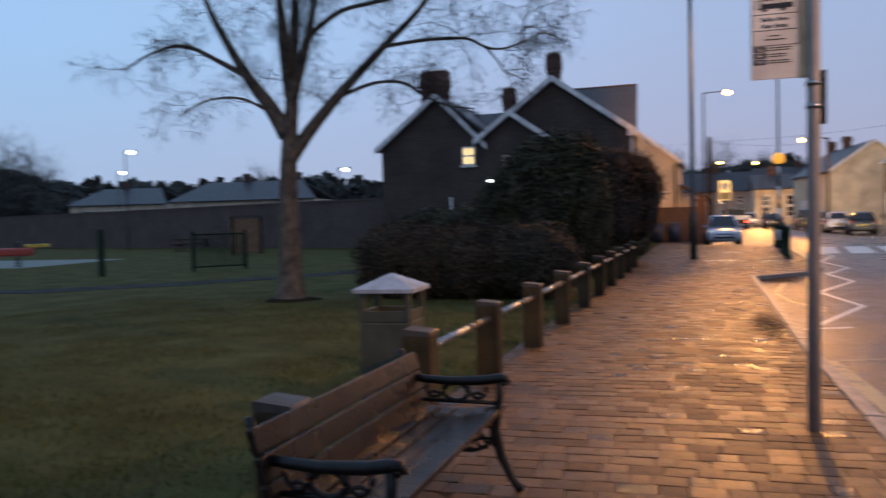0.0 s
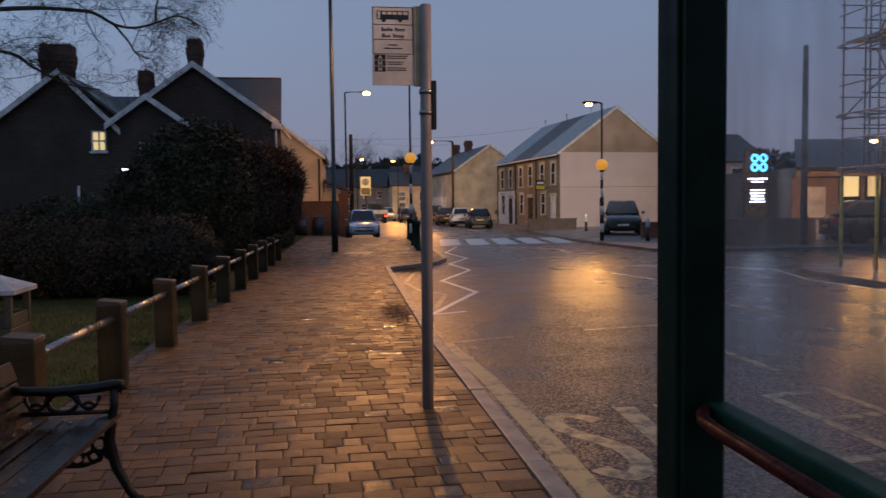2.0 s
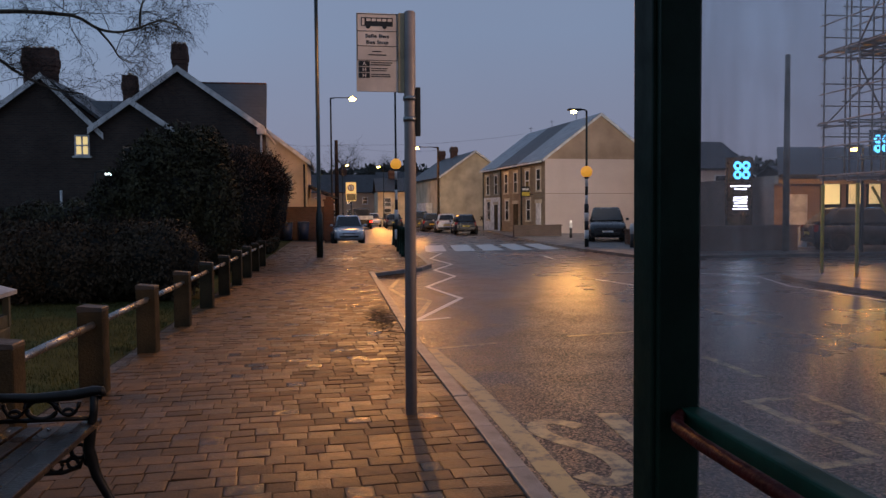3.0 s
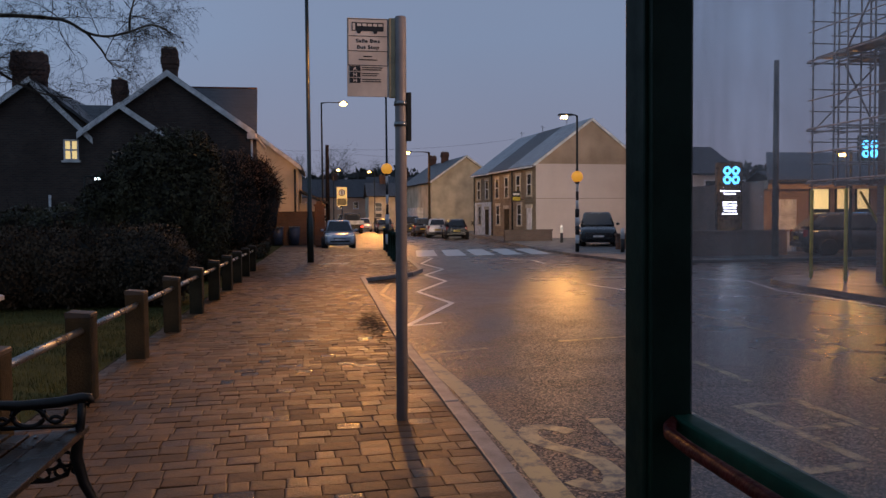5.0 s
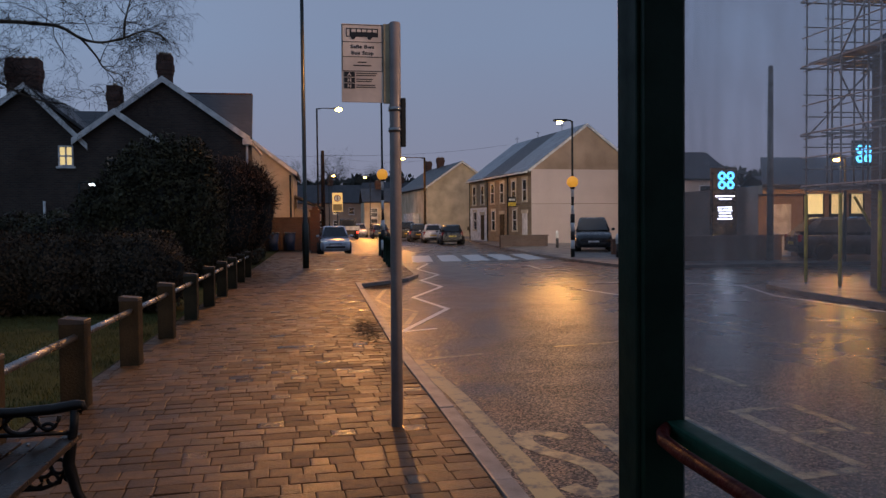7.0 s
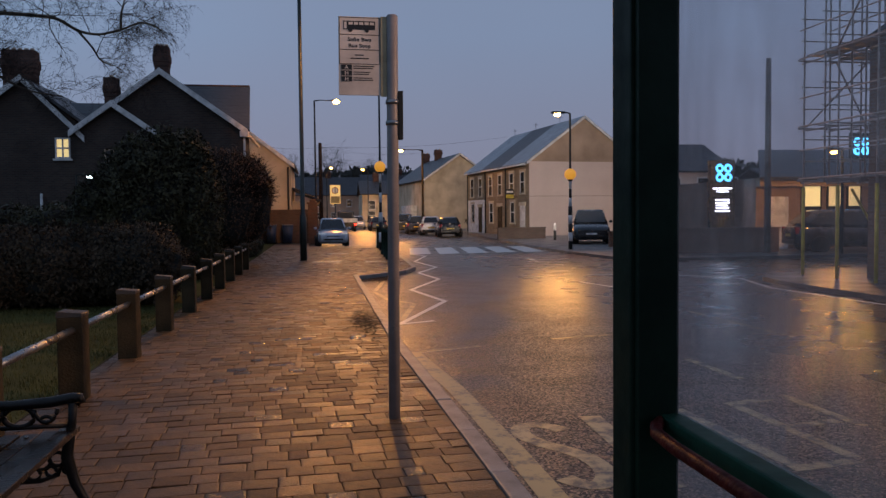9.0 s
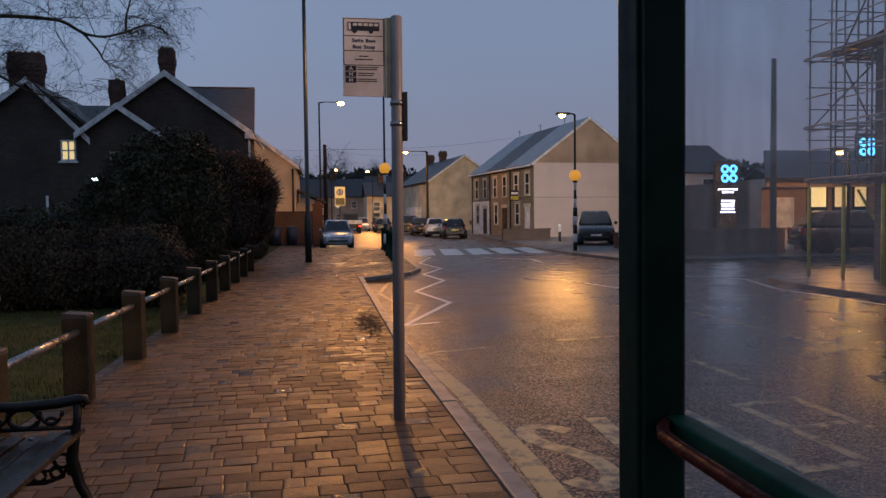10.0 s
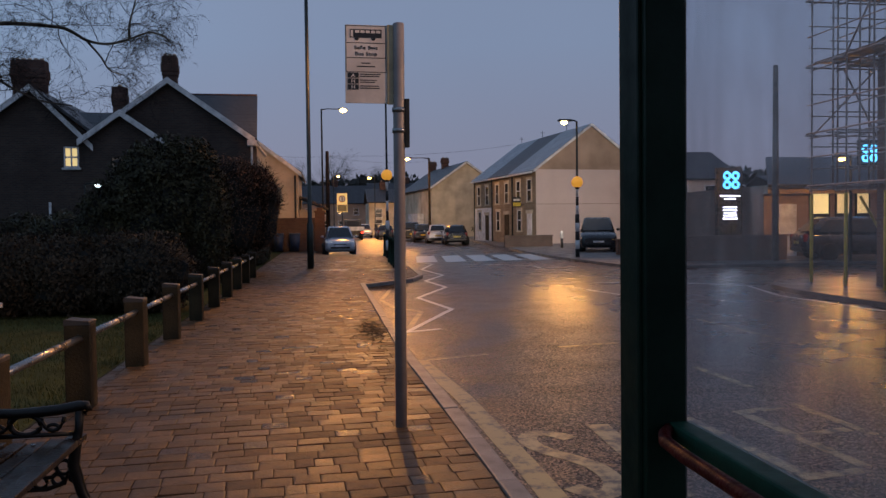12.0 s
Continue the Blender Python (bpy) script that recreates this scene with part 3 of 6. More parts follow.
strip("zigzag_line", [(1.27, 11.75), (1.75, 14.0), (1.34, 14.7), (1.19, 16.3), (1.78, 20.0)], 0.09, YELLOW_WORN, "faint older zigzag line by the kerb")
strip("zigzag_line", [(6.1, 29.3), (7.6, 27.7), (7.4, 25.5)], 0.09, ROADWHITE, "white zigzag line in the middle of the road")
strip("centre_line", [(6.1, 17.5), (6.42, 15.8)], 0.09, ROADWHITE, "white dash on the road")
strip("centre_line", [(5.95, 11.8), (5.98, 9.0)], 0.06, YELLOW_WORN, "faint worn dash on the road")
for k in range(5):
    x, y = 3.78 + 1.24 * k, 31.8 + 0.1 * k
    tagged(part("zebra_stripe", prism(B(), [(x, y - 0.2), (x + 0.9, y), (x + 1.58, y + 6.0), (x + 0.68, y + 5.75)], -0.0999, -0.0975, "z"), ROADWHITE), "white stripe of the zebra crossing", "road marking", "zebra stripes", "structure")
strip("give_way_line", [(7.0, 19.5), (9.0, 18.9), (10.1, 17.4), (9.4, 15.0), (9.55, 11)], 0.09, ROADWHITE, "white edge line round the junction corner")


# gable helpers -----------------------------------------------------------
def roof_slope(bm, p0, p1, q1, q0, thick=0.12):
    """One slope: p0-p1 along the eave, q0-q1 along the ridge."""
    a = [Vector(p) for p in (p0, p1, q1, q0)]
    n = (a[1] - a[0]).cross(a[3] - a[0]).normalized()
    if n.z < 0:
        n = -n
    lo, hi = [bm.verts.new(p) for p in a], [bm.verts.new(p + n * thick) for p in a]
    fs = [bm.faces.new(lo), bm.faces.new(hi)] + [bm.faces.new((lo[i], lo[(i + 1) % 4], hi[(i + 1) % 4], hi[i])) for i in range(4)]
    bmesh.ops.recalc_face_normals(bm, faces=fs)
    return bm


def window_y(parent, x, z, w, h, y, lit=None, bars=1, name="window", sash=None):
    """A sash window in a wall that faces -y."""
    wf = B()
    t = 0.07
    box(wf, x - w / 2, x + w / 2, y - 0.05, y + 0.03, z, z + t)
    box(wf, x - w / 2, x + w / 2, y - 0.05, y + 0.03, z + h - t, z + h)
    box(wf, x - w / 2, x - w / 2 + t, y - 0.05, y + 0.03, z + t, z + h - t)
    box(wf, x + w / 2 - t, x + w / 2, y - 0.05, y + 0.03, z + t, z + h - t)
    box(wf, x - w / 2 + t, x + w / 2 - t, y - 0.04, y + 0.02, z + h / 2 - t / 2, z + h / 2 + t / 2)
    if bars > 1:
        box(wf, x - t / 2, x + t / 2, y - 0.035, y + 0.015, z + t, z + h / 2 - t / 2)
        box(wf, x - t / 2, x + t / 2, y - 0.035, y + 0.015, z + h / 2 + t / 2, z + h - t)
    ob = part(name, wf, sash or WHITEPAINT, parent)
    part("pane", box(B(), x - w / 2 + t, x + w / 2 - t, y - 0.012, y + 0.008, z + t, z + h - t), lit or DARKGLASS, ob)
    part("sill", box(B(), x - w / 2 - 0.08, x + w / 2 + 0.08, y - 0.12, y, z - 0.09, z - 0.003), WHITEPAINT, ob)
    return ob


def bargeboards(parent, x0, xm, x1, ze, zm, y, over=0.25, deep=0.24):
    for xa in (x0, x1):
        k = over / abs(xm - xa)
        xe, zz = xa + (xa - xm) * k, ze - (zm - ze) * k
        part("bargeboard", prism(B(), [(xe, zz - deep * 0.4), (xm, zm - deep * 0.4), (xm, zm + deep * 0.75), (xe, zz + deep * 0.75)], y - 0.06, y, "y"), WHITEPAINT, parent, "white painted bargeboard")


def chimney(parent, x, y, w, d, z0, z1, pots=2, mat=None):
    """A stack with a corbelled head, weathered shoulders and a row of short pots."""
    bm, hz = B(), z1 - z0
    rows = ((0, 0.9), (0.60, 0.9), (0.62, 0.99), (0.68, 0.99), (0.70, 1.09), (0.83, 1.09), (0.86, 1.0), (1.0, 0.98))
    ring = []
    for f, k in rows:
        a, b, z = w / 2 * k if w < 1.2 else w / 2 + d * (k - 1) / 2, d / 2 * k, z0 + hz * f
        c = 0.12 * d
        ring.append([bm.verts.new(p) for p in ((x - a + c, y - b, z), (x + a - c, y - b, z), (x + a, y - b + c, z), (x + a, y + b - c, z), (x + a - c, y + b, z), (x - a + c, y + b, z), (x - a, y + b - c, z), (x - a, y - b + c, z))])
    for r0, r1 in zip(ring, ring[1:]):
        for k in range(8):
            bm.faces.new((r0[k], r0[(k + 1) % 8], r1[(k + 1) % 8], r1[k]))
    bm.faces.new(ring[0][::-1])
    bm.faces.new(ring[-1])
    ch = part("chimney", bm, mat or CHIMNEYBRICK, parent, "dark red brick chimney stack")
    for k in range(pots):
        px = x + (k - (pots - 1) / 2) * w * 0.9 / max(pots, 1)
        part("chimney_pot", tube(B(), [(px, y, z1 - 0.02), (px, y, z1 + 0.06), (px, y, z1 + 0.13)], [0.1, 0.085, 0.095], 10), BROWNRENDER, ch)


# the gabled brick house across the park corner
house = thing("house", pose(0, 0, 0), "dark brick gabled house with white bargeboards and slate roof", "house")
part("wall", prism(B(), [(-15.2, -0.1), (-10.1, -0.1), (-10.1, 5.65), (-12.25, 7.4), (-15.2, 5.1)], 36.0, 44.0), BRICKDARK, house)
part("wall", prism(B(), [(-10.1, -0.1), (-7.0, -0.1), (-7.0, 5.25), (-8.59, 6.35), (-10.1, 5.25)], 35.85, 37.0), BRICKDARK, house)
part("wall", prism(B(), [(-9.99, -0.1), (-3.2, -0.1), (-3.2, 5.35), (-6.71, 7.9), (-9.99, 5.5)], 36.6, 40.2), BRICKDARK, house)
part("wall", prism(B(), [(36.9, -0.1), (43.4, -0.1), (43.4, 5.3), (40.1, 7.78), (36.9, 5.4)], -6.9, -3.9, "x"), BRICKDARK, house)
part("wall", prism(B(), [(38.0, -0.1), (43.4, -0.1), (43.4, 5.0), (40.1, 6.9), (38.0, 5.6)], -12.2, -6.9, "x"), BRICKDARK, house)
for xa, za, xm, zm, y0, y1 in ((-15.45, 4.95, -12.25, 7.45, 35.75, 44), (-9.75, 5.5, -12.25, 7.45, 35.75, 44), (-10.35, 5.1, -8.59, 6.4, 35.62, 38.5), (-6.85, 5.12, -8.59, 6.4, 35.62, 38.5), (-10.2, 5.4, -6.71, 7.95, 36.35, 40.2), (-3.05, 5.35, -6.71, 7.95, 36.35, 40.2)):
    part("roof", roof_slope(B(), (xa, y0, za), (xa, y1, za), (xm, y1, zm), (xm, y0, zm)), SLATE, house)
part("roof", roof_slope(B(), (-6.9, 36.8, 5.45), (-2.9, 36.8, 5.4), (-3.1, 40.1, 7.85), (-6.9, 40.1, 7.85)), SLATE, house)
part("roof", roof_slope(B(), (-6.9, 43.6, 5.3), (-3.5, 43.6, 5.3), (-3.1, 40.1, 7.85), (-6.9, 40.1, 7.85)), SLATE, house)
part("ridge_tiles", tube(B(), [(-6.3, 40.1, 7.97), (-3.12, 40.1, 7.97)], 0.07, 8), CHIMNEYBRICK, house, "row of clay ridge tiles")
part("roof", roof_slope(B(), (-12.2, 37.6, 5.3), (-6.9, 37.6, 5.3), (-6.9, 40.1, 6.95), (-12.2, 40.1, 6.95)), SLATE, house)
bargeboards(house, -15.2, -12.25, -10.0, 5.14, 7.46, 35.74)
bargeboards(house, -10.1, -8.59, -7.0, 5.28, 6.4, 35.60)
bargeboards(house, -10.1, -6.71, -3.2, 5.46, 7.96, 36.34)
part("eaves_box", box(B(), -3.3, -2.92, 36.3, 36.75, 5.12, 5.38, 0.02), WHITEPAINT, house, "white boxed eaves corner")
chimney(house, -12.8, 37.5, 1.42, 0.8, 6.4, 8.95, 5)
chimney(house, -8.95, 37.3, 0.62, 0.6, 5.6, 7.8, 1)
chimney(house, -6.8, 37.6, 0.68, 0.66, 7.0, 9.28, 3)
window_y(house, -10.70, 4.1, 0.62, 0.9, 35.995, WINDOWLIT, 2)
window_y(house, -8.75, 3.4, 0.45, 1.1, 35.845, sash=BROWNRENDER)
part("downpipe", tube(B(), [(-11.6, 35.9, 2.6), (-11.6, 35.9, 1.2)], 0.06), WHITEPAINT, house)
part("gutter", tube(B(), [(-3.0, 36.4, 5.3), (-3.0, 43.5, 5.3)], 0.07), WHITEPAINT, house)
part("downpipe", tube(B(), [(-3.12, 36.5, 5.28), (-3.12, 36.5, 0)], 0.045), WHITEPAINT, house)

# the cream house beyond it
cream = thing("house", pose(0, 0, 0), "cream rendered house with slate roof lit by street lamps", "house")
part("wall", prism(B(), [(-9.0, -0.1), (-1.5, -0.1), (-1.5, 4.75), (-5.25, 7.55), (-9.0, 4.75)], 50, 60), CREAM, cream)
part("roof", roof_slope(B(), (-1.25, 49.8, 4.65), (-1.25, 60.2, 4.65), (-5.25, 60.2, 7.65), (-5.25, 49.8, 7.65)), SLATE, cream)
part("roof", roof_slope(B(), (-9.25, 49.8, 4.65), (-9.25, 60.2, 4.65), (-5.25, 60.2, 7.65), (-5.25, 49.8, 7.65)), SLATE, cream)
bargeboards(cream, -9.0, -5.25, -1.5, 4.78, 7.65, 49.8)
part("downpipe", tube(B(), [(-1.66, 49.9, 4.6), (-1.66, 49.9, 0)], 0.06), STEEL, cream)
part("porch", box(B(), -1.49, 0.1, 52, 58, -0.1, 2.5), CREAM, cream)
part("porch_roof", roof_slope(B(), (0.4, 51.8, 2.45), (0.4, 58.2, 2.45), (-1.49, 58.2, 3.3), (-1.49, 51.8, 3.3)), SLATE, cream)

# garden wall with pillar
gw = B()
box(gw, -4.2, -0.42, 45.0, 45.25, -0.1, 1.82)
box(gw, -4.2, -0.42, 44.95, 45.3, 1.82, 1.9)
wall_side = setting("wall_garden", gw, BRICKWALL, "brown brick garden wall with coping", "wall")
pl = B()
box(pl, -0.42, 0.12, 44.86, 45.4, -0.1, 2.2)
box(pl, -0.48, 0.18, 44.8, 45.46, 2.2, 2.3)
box(pl, -0.32, 0.02, 44.96, 45.3, 2.3, 2.48, 0.03)
part("pillar", pl, REDBRICK, wall_side, "red brick gate pillar with cap")

# the park's far wall
pw = B()
prism(pw, [(-15.2, 41.0), (-15.2, 41.3), (-80, 62.3), (-80, 62.0)], -0.1, 2.8, "z")
prism(pw, [(-15.2, 40.94), (-15.2, 41.36), (-80, 62.36), (-80, 61.94)], 2.8, 2.92, "z")
setting("wall_park", pw, BRICKWALL, "long dark brick wall round the park", "wall")


# the terrace across the road: three houses
TERR = pose(14.5, 52.0, 0, 0, 0, 6.1)
for k, (rf, low, lab) in enumerate(((SLATEPALE, STONEWORK, "stone terraced house with pale slate roof and rendered gable"), (SLATE, STONEWORK, "stone terraced house with dark slate roof"), (SLATEPALE, WHITEPAINT, "stone terraced house with white painted ground floor"))):
    y0, y1 = 4.75 * k, 4.75 * (k + 1)
    h = thing("terraced_house", TERR, lab, "house", "terrace across the road")
    part("wall", prism(B(), [(0, -0.1), (8.3, -0.1), (8.3, 5.1), (4.15, 8.15), (0, 5.1)], y0 + (0.02 if k == 0 else 0), y1 - 0.004), STONEWORK, h)
    if k == 0:
        part("render_coat", box(B(), 0.01, 8.29, y0 - 0.02, y0 + 0.015, 0, 2.72), PINKRENDER, h, "grey-pink rendered gable wall")
        part("render_coat", box(B(), 0.01, 8.29, y0 - 0.016, y0 + 0.015, 2.75, 5.12), PINKRENDER, h, "grey-pink rendered gable wall")
        part("gable_coat", prism(B(), [(0.02, 5.13), (8.28, 5.13), (4.15, 8.12)], y0 - 0.008, y0 + 0.015), BROWNRENDER, h, "bare brown gable top")
        bargeboards(h, 0, 4.15, 8.3, 5.12, 8.2, y0 - 0.1, 0.2, 0.16)
    if low is WHITEPAINT:
        part("painted_front", box(B(), -0.03, 0.0, y0 + 0.02, y1 - 0.02, 0, 2.7), WHITEPAINT, h, "white painted ground floor")
    ya = y0 - (0.12 if k == 0 else 0)
    part("roof", roof_slope(B(), (-0.25, ya, 4.95), (-0.25, y1, 4.95), (4.15, y1, 8.2), (4.15, ya, 8.2)), rf, h)
    part("roof", roof_slope(B(), (8.55, ya, 4.95), (8.55, y1, 4.95), (4.15, y1, 8.2), (4.15, ya, 8.2)), rf, h)
    part("gutter", tube(B(), [(-0.3, y0, 4.93), (-0.3, y1 - 0.02, 4.93)], 0.07), WHITEPAINT, h)
    part("downpipe", tube(B(), [(-0.06, y1 - 0.15, 4.9), (-0.06, y1 - 0.15, 0)], 0.05), STEEL, h)
    for zz, hh, ys in ((3.0, 1.5, (1.2, 3.4)), (0.9, 1.5, (3.2,))):
        for yy in ys:
            wf = B()
            box(wf, -0.07, 0.02, y0 + yy - 0.55, y0 + yy + 0.55, zz - 0.12, zz)
            box(wf, -0.07, 0.02, y0 + yy - 0.55, y0 + yy + 0.55, zz + hh, zz + hh + 0.16)
            box(wf, -0.05, 0.02, y0 + yy - 0.5, y0 + yy - 0.4, zz, zz + hh)
            box(wf, -0.05, 0.02, y0 + yy + 0.4, y0 + yy + 0.5, zz, zz + hh)
            w = part("window", wf, CREAM, h, "pale stone window surround")
            sf = B()
            box(sf, -0.042, 0.02, y0 + yy - 0.4, y0 + yy - 0.34, zz, zz + hh)
            box(sf, -0.042, 0.02, y0 + yy + 0.34, y0 + yy + 0.4, zz, zz + hh)
            box(sf, -0.042, 0.02, y0 + yy - 0.34, y0 + yy + 0.34, zz + hh / 2 - 0.03, zz + hh / 2 + 0.03)
            box(sf, -0.042, 0.02, y0 + yy - 0.34, y0 + yy + 0.34, zz + hh - 0.06, zz + hh)
            part("sash", sf, WHITEPAINT, w, "white sash")
            part("pane", box(B(), -0.03, 0.01, y0 + yy - 0.33, y0 + yy + 0.33, zz + 0.001, zz + hh - 0.061), DARKGLASS, w)
    d = part("door", box(B(), -0.05, 0.02, y0 + 0.75, y0 + 1.65, 0.05, 2.1), WHITEPAINT if k == 0 else OAK, h)
    part("lintel", box(B(), -0.08, 0.02, y0 + 0.6, y0 + 1.8, 2.1, 2.35), CREAM, d)
    part("aerial", tube(tube(B(), [(4.15, y1 - 0.6, 8.1), (4.15, y1 - 0.6, 8.85)], 0.018, 6), [(3.95, y1 - 0.6, 8.7), (4.35, y1 - 0.6, 8.7)], 0.012, 5), STEEL, h)

# cream house farther along the right side
h2 = thing("house", pose(15.6, 84.0, 0, 0, 0, 6), "pale rendered house with gable end and slate roof", "house")
part("wall", prism(B(), [(-3.9, -0.1), (3.9, -0.1), (3.9, 5.4), (0, 8.0), (-3.9, 5.4)], 0, 16), CREAM, h2)
for s in (-1, 1):
    part("roof", roof_slope(B(), (s * 4.2, -0.2, 5.2), (s * 4.2, 16, 5.2), (0, 16, 8.1), (0, -0.2, 8.1)), SLATE, h2)
bargeboards(h2, -3.9, 0, 3.9, 5.4, 8.1, -0.22, 0.25, 0.2)
chimney(h2, 0, 9, 0.9, 0.7, 7.6, 9.3, 2)
chimney(h2, 0, 15, 0.9, 0.7, 7.6, 9.3, 2)
part("garage_door", box(B(), 1.2, 3.2, -0.04, 0.01, 0, 2.4), WHITEPAINT, h2)
part("shop_front", box(B(), -4.6, -3.9, 4, 9, 0, 2.6), WHITEPAINT, h2, "white bay front")

# distant buildings closing the street
for x0, x1, y, h, r, mt, lab in ((-16, -4, 100, 5.5, 8.5, CREAM, "pale house far along the street"), (6.6, 11.5, 112, 4.6, 6.6, CREAM, "low house lit orange by street lamps"), (-4, 9, 150, 5.5, 9, BROWNRENDER, "brown rendered house closing the street"), (9, 24, 150, 6, 9.5, BROWNRENDER, "brown rendered house closing the street")):
    hb = thing("house", pose(0, 0, 0), lab, "house")
    part("wall", box(B(), x0, x1, y, y + 9, -0.1, h), mt, hb)
    part("roof", roof_slope(B(), (x0 - 0.3, y - 0.3, h - 0.1), (x1 + 0.3, y - 0.3, h - 0.1), (x1 + 0.3, y + 4.5, r), (x0 - 0.3, y + 4.5, r)), SLATE, hb)
    part("roof", roof_slope(B(), (x0 - 0.3, y + 9.3, h - 0.1), (x1 + 0.3, y + 9.3, h - 0.1), (x1 + 0.3, y + 4.5, r), (x0 - 0.3, y + 4.5, r)), SLATE, hb)
    chimney(hb, (x0 + x1) / 2, y + 4.5, 1.2, 0.8, r - 0.6, r + 1.2, 2)
    for k in range(max(2, int((x1 - x0) / 3))):
        window_y(hb, x0 + 1.4 + 3 * k, h - 2.2, 1.0, 1.3, y - 0.005)
        window_y(hb, x0 + 1.4 + 3 * k, 0.9, 1.0, 1.3, y - 0.005)

# bungalows beyond the park wall
for x0, x1, y, h, r, rot in ((-8.2, 8.2, 0, 4.4, 6.6, 12), (-6.5, 6.5, 0, 4.7, 6.9, 14)):
    cx, cy = ((-49, 76), (-73, 84))[0 if rot == 12 else 1]
    hb = thing("bungalow", pose(cx, cy, 0, 0, 0, rot), "low pale house with grey slate roof behind the park wall", "house")
    part("wall", box(B(), x0, x1, 0, 9, -0.1, h), CREAM, hb)
    part("roof", roof_slope(B(), (x0 - 0.4, -0.4, h - 0.1), (x1 + 0.4, -0.4, h - 0.1), (x1 - 2.5, 4.5, r), (x0 + 2.5, 4.5, r)), SLATE, hb)
    part("roof", roof_slope(B(), (x0 - 0.4, 9.4, h - 0.1), (x1 + 0.4, 9.4, h - 0.1), (x1 - 2.5, 4.5, r), (x0 + 2.5, 4.5, r)), SLATE, hb)
    for k in range(4):
        window_y(hb, x0 + 2.2 + 4.4 * k, h - 1.9, 1.4, 1.2, -0.005, None, 2)
    chimney(hb, -1, 4.5, 0.9, 0.7, r - 0.5, r + 1.0, 2)

# ---- the bus shelter ----
shelter = thing("bus_shelter", pose(0, 0, 0), "dark green metal bus shelter with rain-filmed glazing", "bus shelter")
bm = B()
box(bm, 0.622, 0.722, 1.472, 1.572, 0.0, 2.7, 0.006)
part("post", bm, DARKGREEN, shelter)
bm = B()
box(bm, 0.63, 0.715, 1.452, 1.474, 0.05, 2.65, 0.003)
part("glazing_bead", bm, DARKGREEN, shelter)
for z0, z1, nm in ((1.044, 1.098, "rail"), (0.12, 0.18, "rail"), (2.35, 2.44, "head_rail")):
    part(nm, box(B(), 0.672, 0.722, -2.4, 1.452, z0, z1, 0.005), GREENRAIL, shelter, "green painted rail")
for z0, z1 in ((1.099, 2.349), (0.181, 1.043)):
    ob = part("pane", box(B(), 0.710, 0.716, -2.4, 1.452, z0, z1), GLASS_SHELTER, shelter, "rain-filmed clear pane")
    ob.visible_shadow = False
part("handrail", tube(B(), [(0.68, 1.455, 1.083), (0.648, 1.41, 1.086), (0.626, 1.36, 1.086), (0.618, 1.27, 1.086), (0.618, -2.2, 1.086)], 0.0125, 12), RED, shelter, "red painted tubular handrail")
part("post", box(B(), 0.622, 0.722, -2.5, -2.4, 0.0, 2.7, 0.006), DARKGREEN, shelter)
part("roof", box(B(), -0.9, 1.0, -2.6, 1.7, 2.62, 2.72, 0.02), DARKGREEN, shelter)


# ---- timber fence along the park ----
def fence_post(y, h, first=None):
    m = pose(-2.0, y, 0, 0, 0, random.uniform(-3, 3))
    if first:
        return copy_thing(first, m)
    ob = thing("fence_post", m, "square weathered timber fence post with sloping top", "post", "park fence posts")
    bm = B()
    box(bm, -0.1, 0.1, -0.1, 0.1, -0.1, h - 0.03, 0.012)
    part("shaft", bm, OAK, ob)
    part("cap", prism(B(), [(-0.1, h - 0.03), (0.1, h - 0.03), (0.1, h - 0.008), (0.092, h), (-0.092, h + 0.018), (-0.1, h + 0.01)], -0.1, 0.1), OAK_CAP, ob, "pale weathered end grain")
    return ob


POSTS = (3.15, 5.02, 6.85, 8.8, 10.8, 12.85, 14.9, 16.9, 18.9, 20.9, 22.9)
fence_post(POSTS[0], 0.66)
first_post = fence_post(POSTS[1], 0.725)
for y in POSTS[2:]:
    fence_post(y, 0.725, first_post)
for ya, yb in zip(POSTS[1:], POSTS[2:]):
    rail = thing("fence_rail", pose(-2.0, ya, 0), "galvanised steel tube rail between timber posts", "rail", "park fence rails")
    part("tube", tube(B(), [(0.02, 0.06, 0.585), (0.02, yb - ya - 0.06, 0.585)], 0.03, 12), GALV, rail)


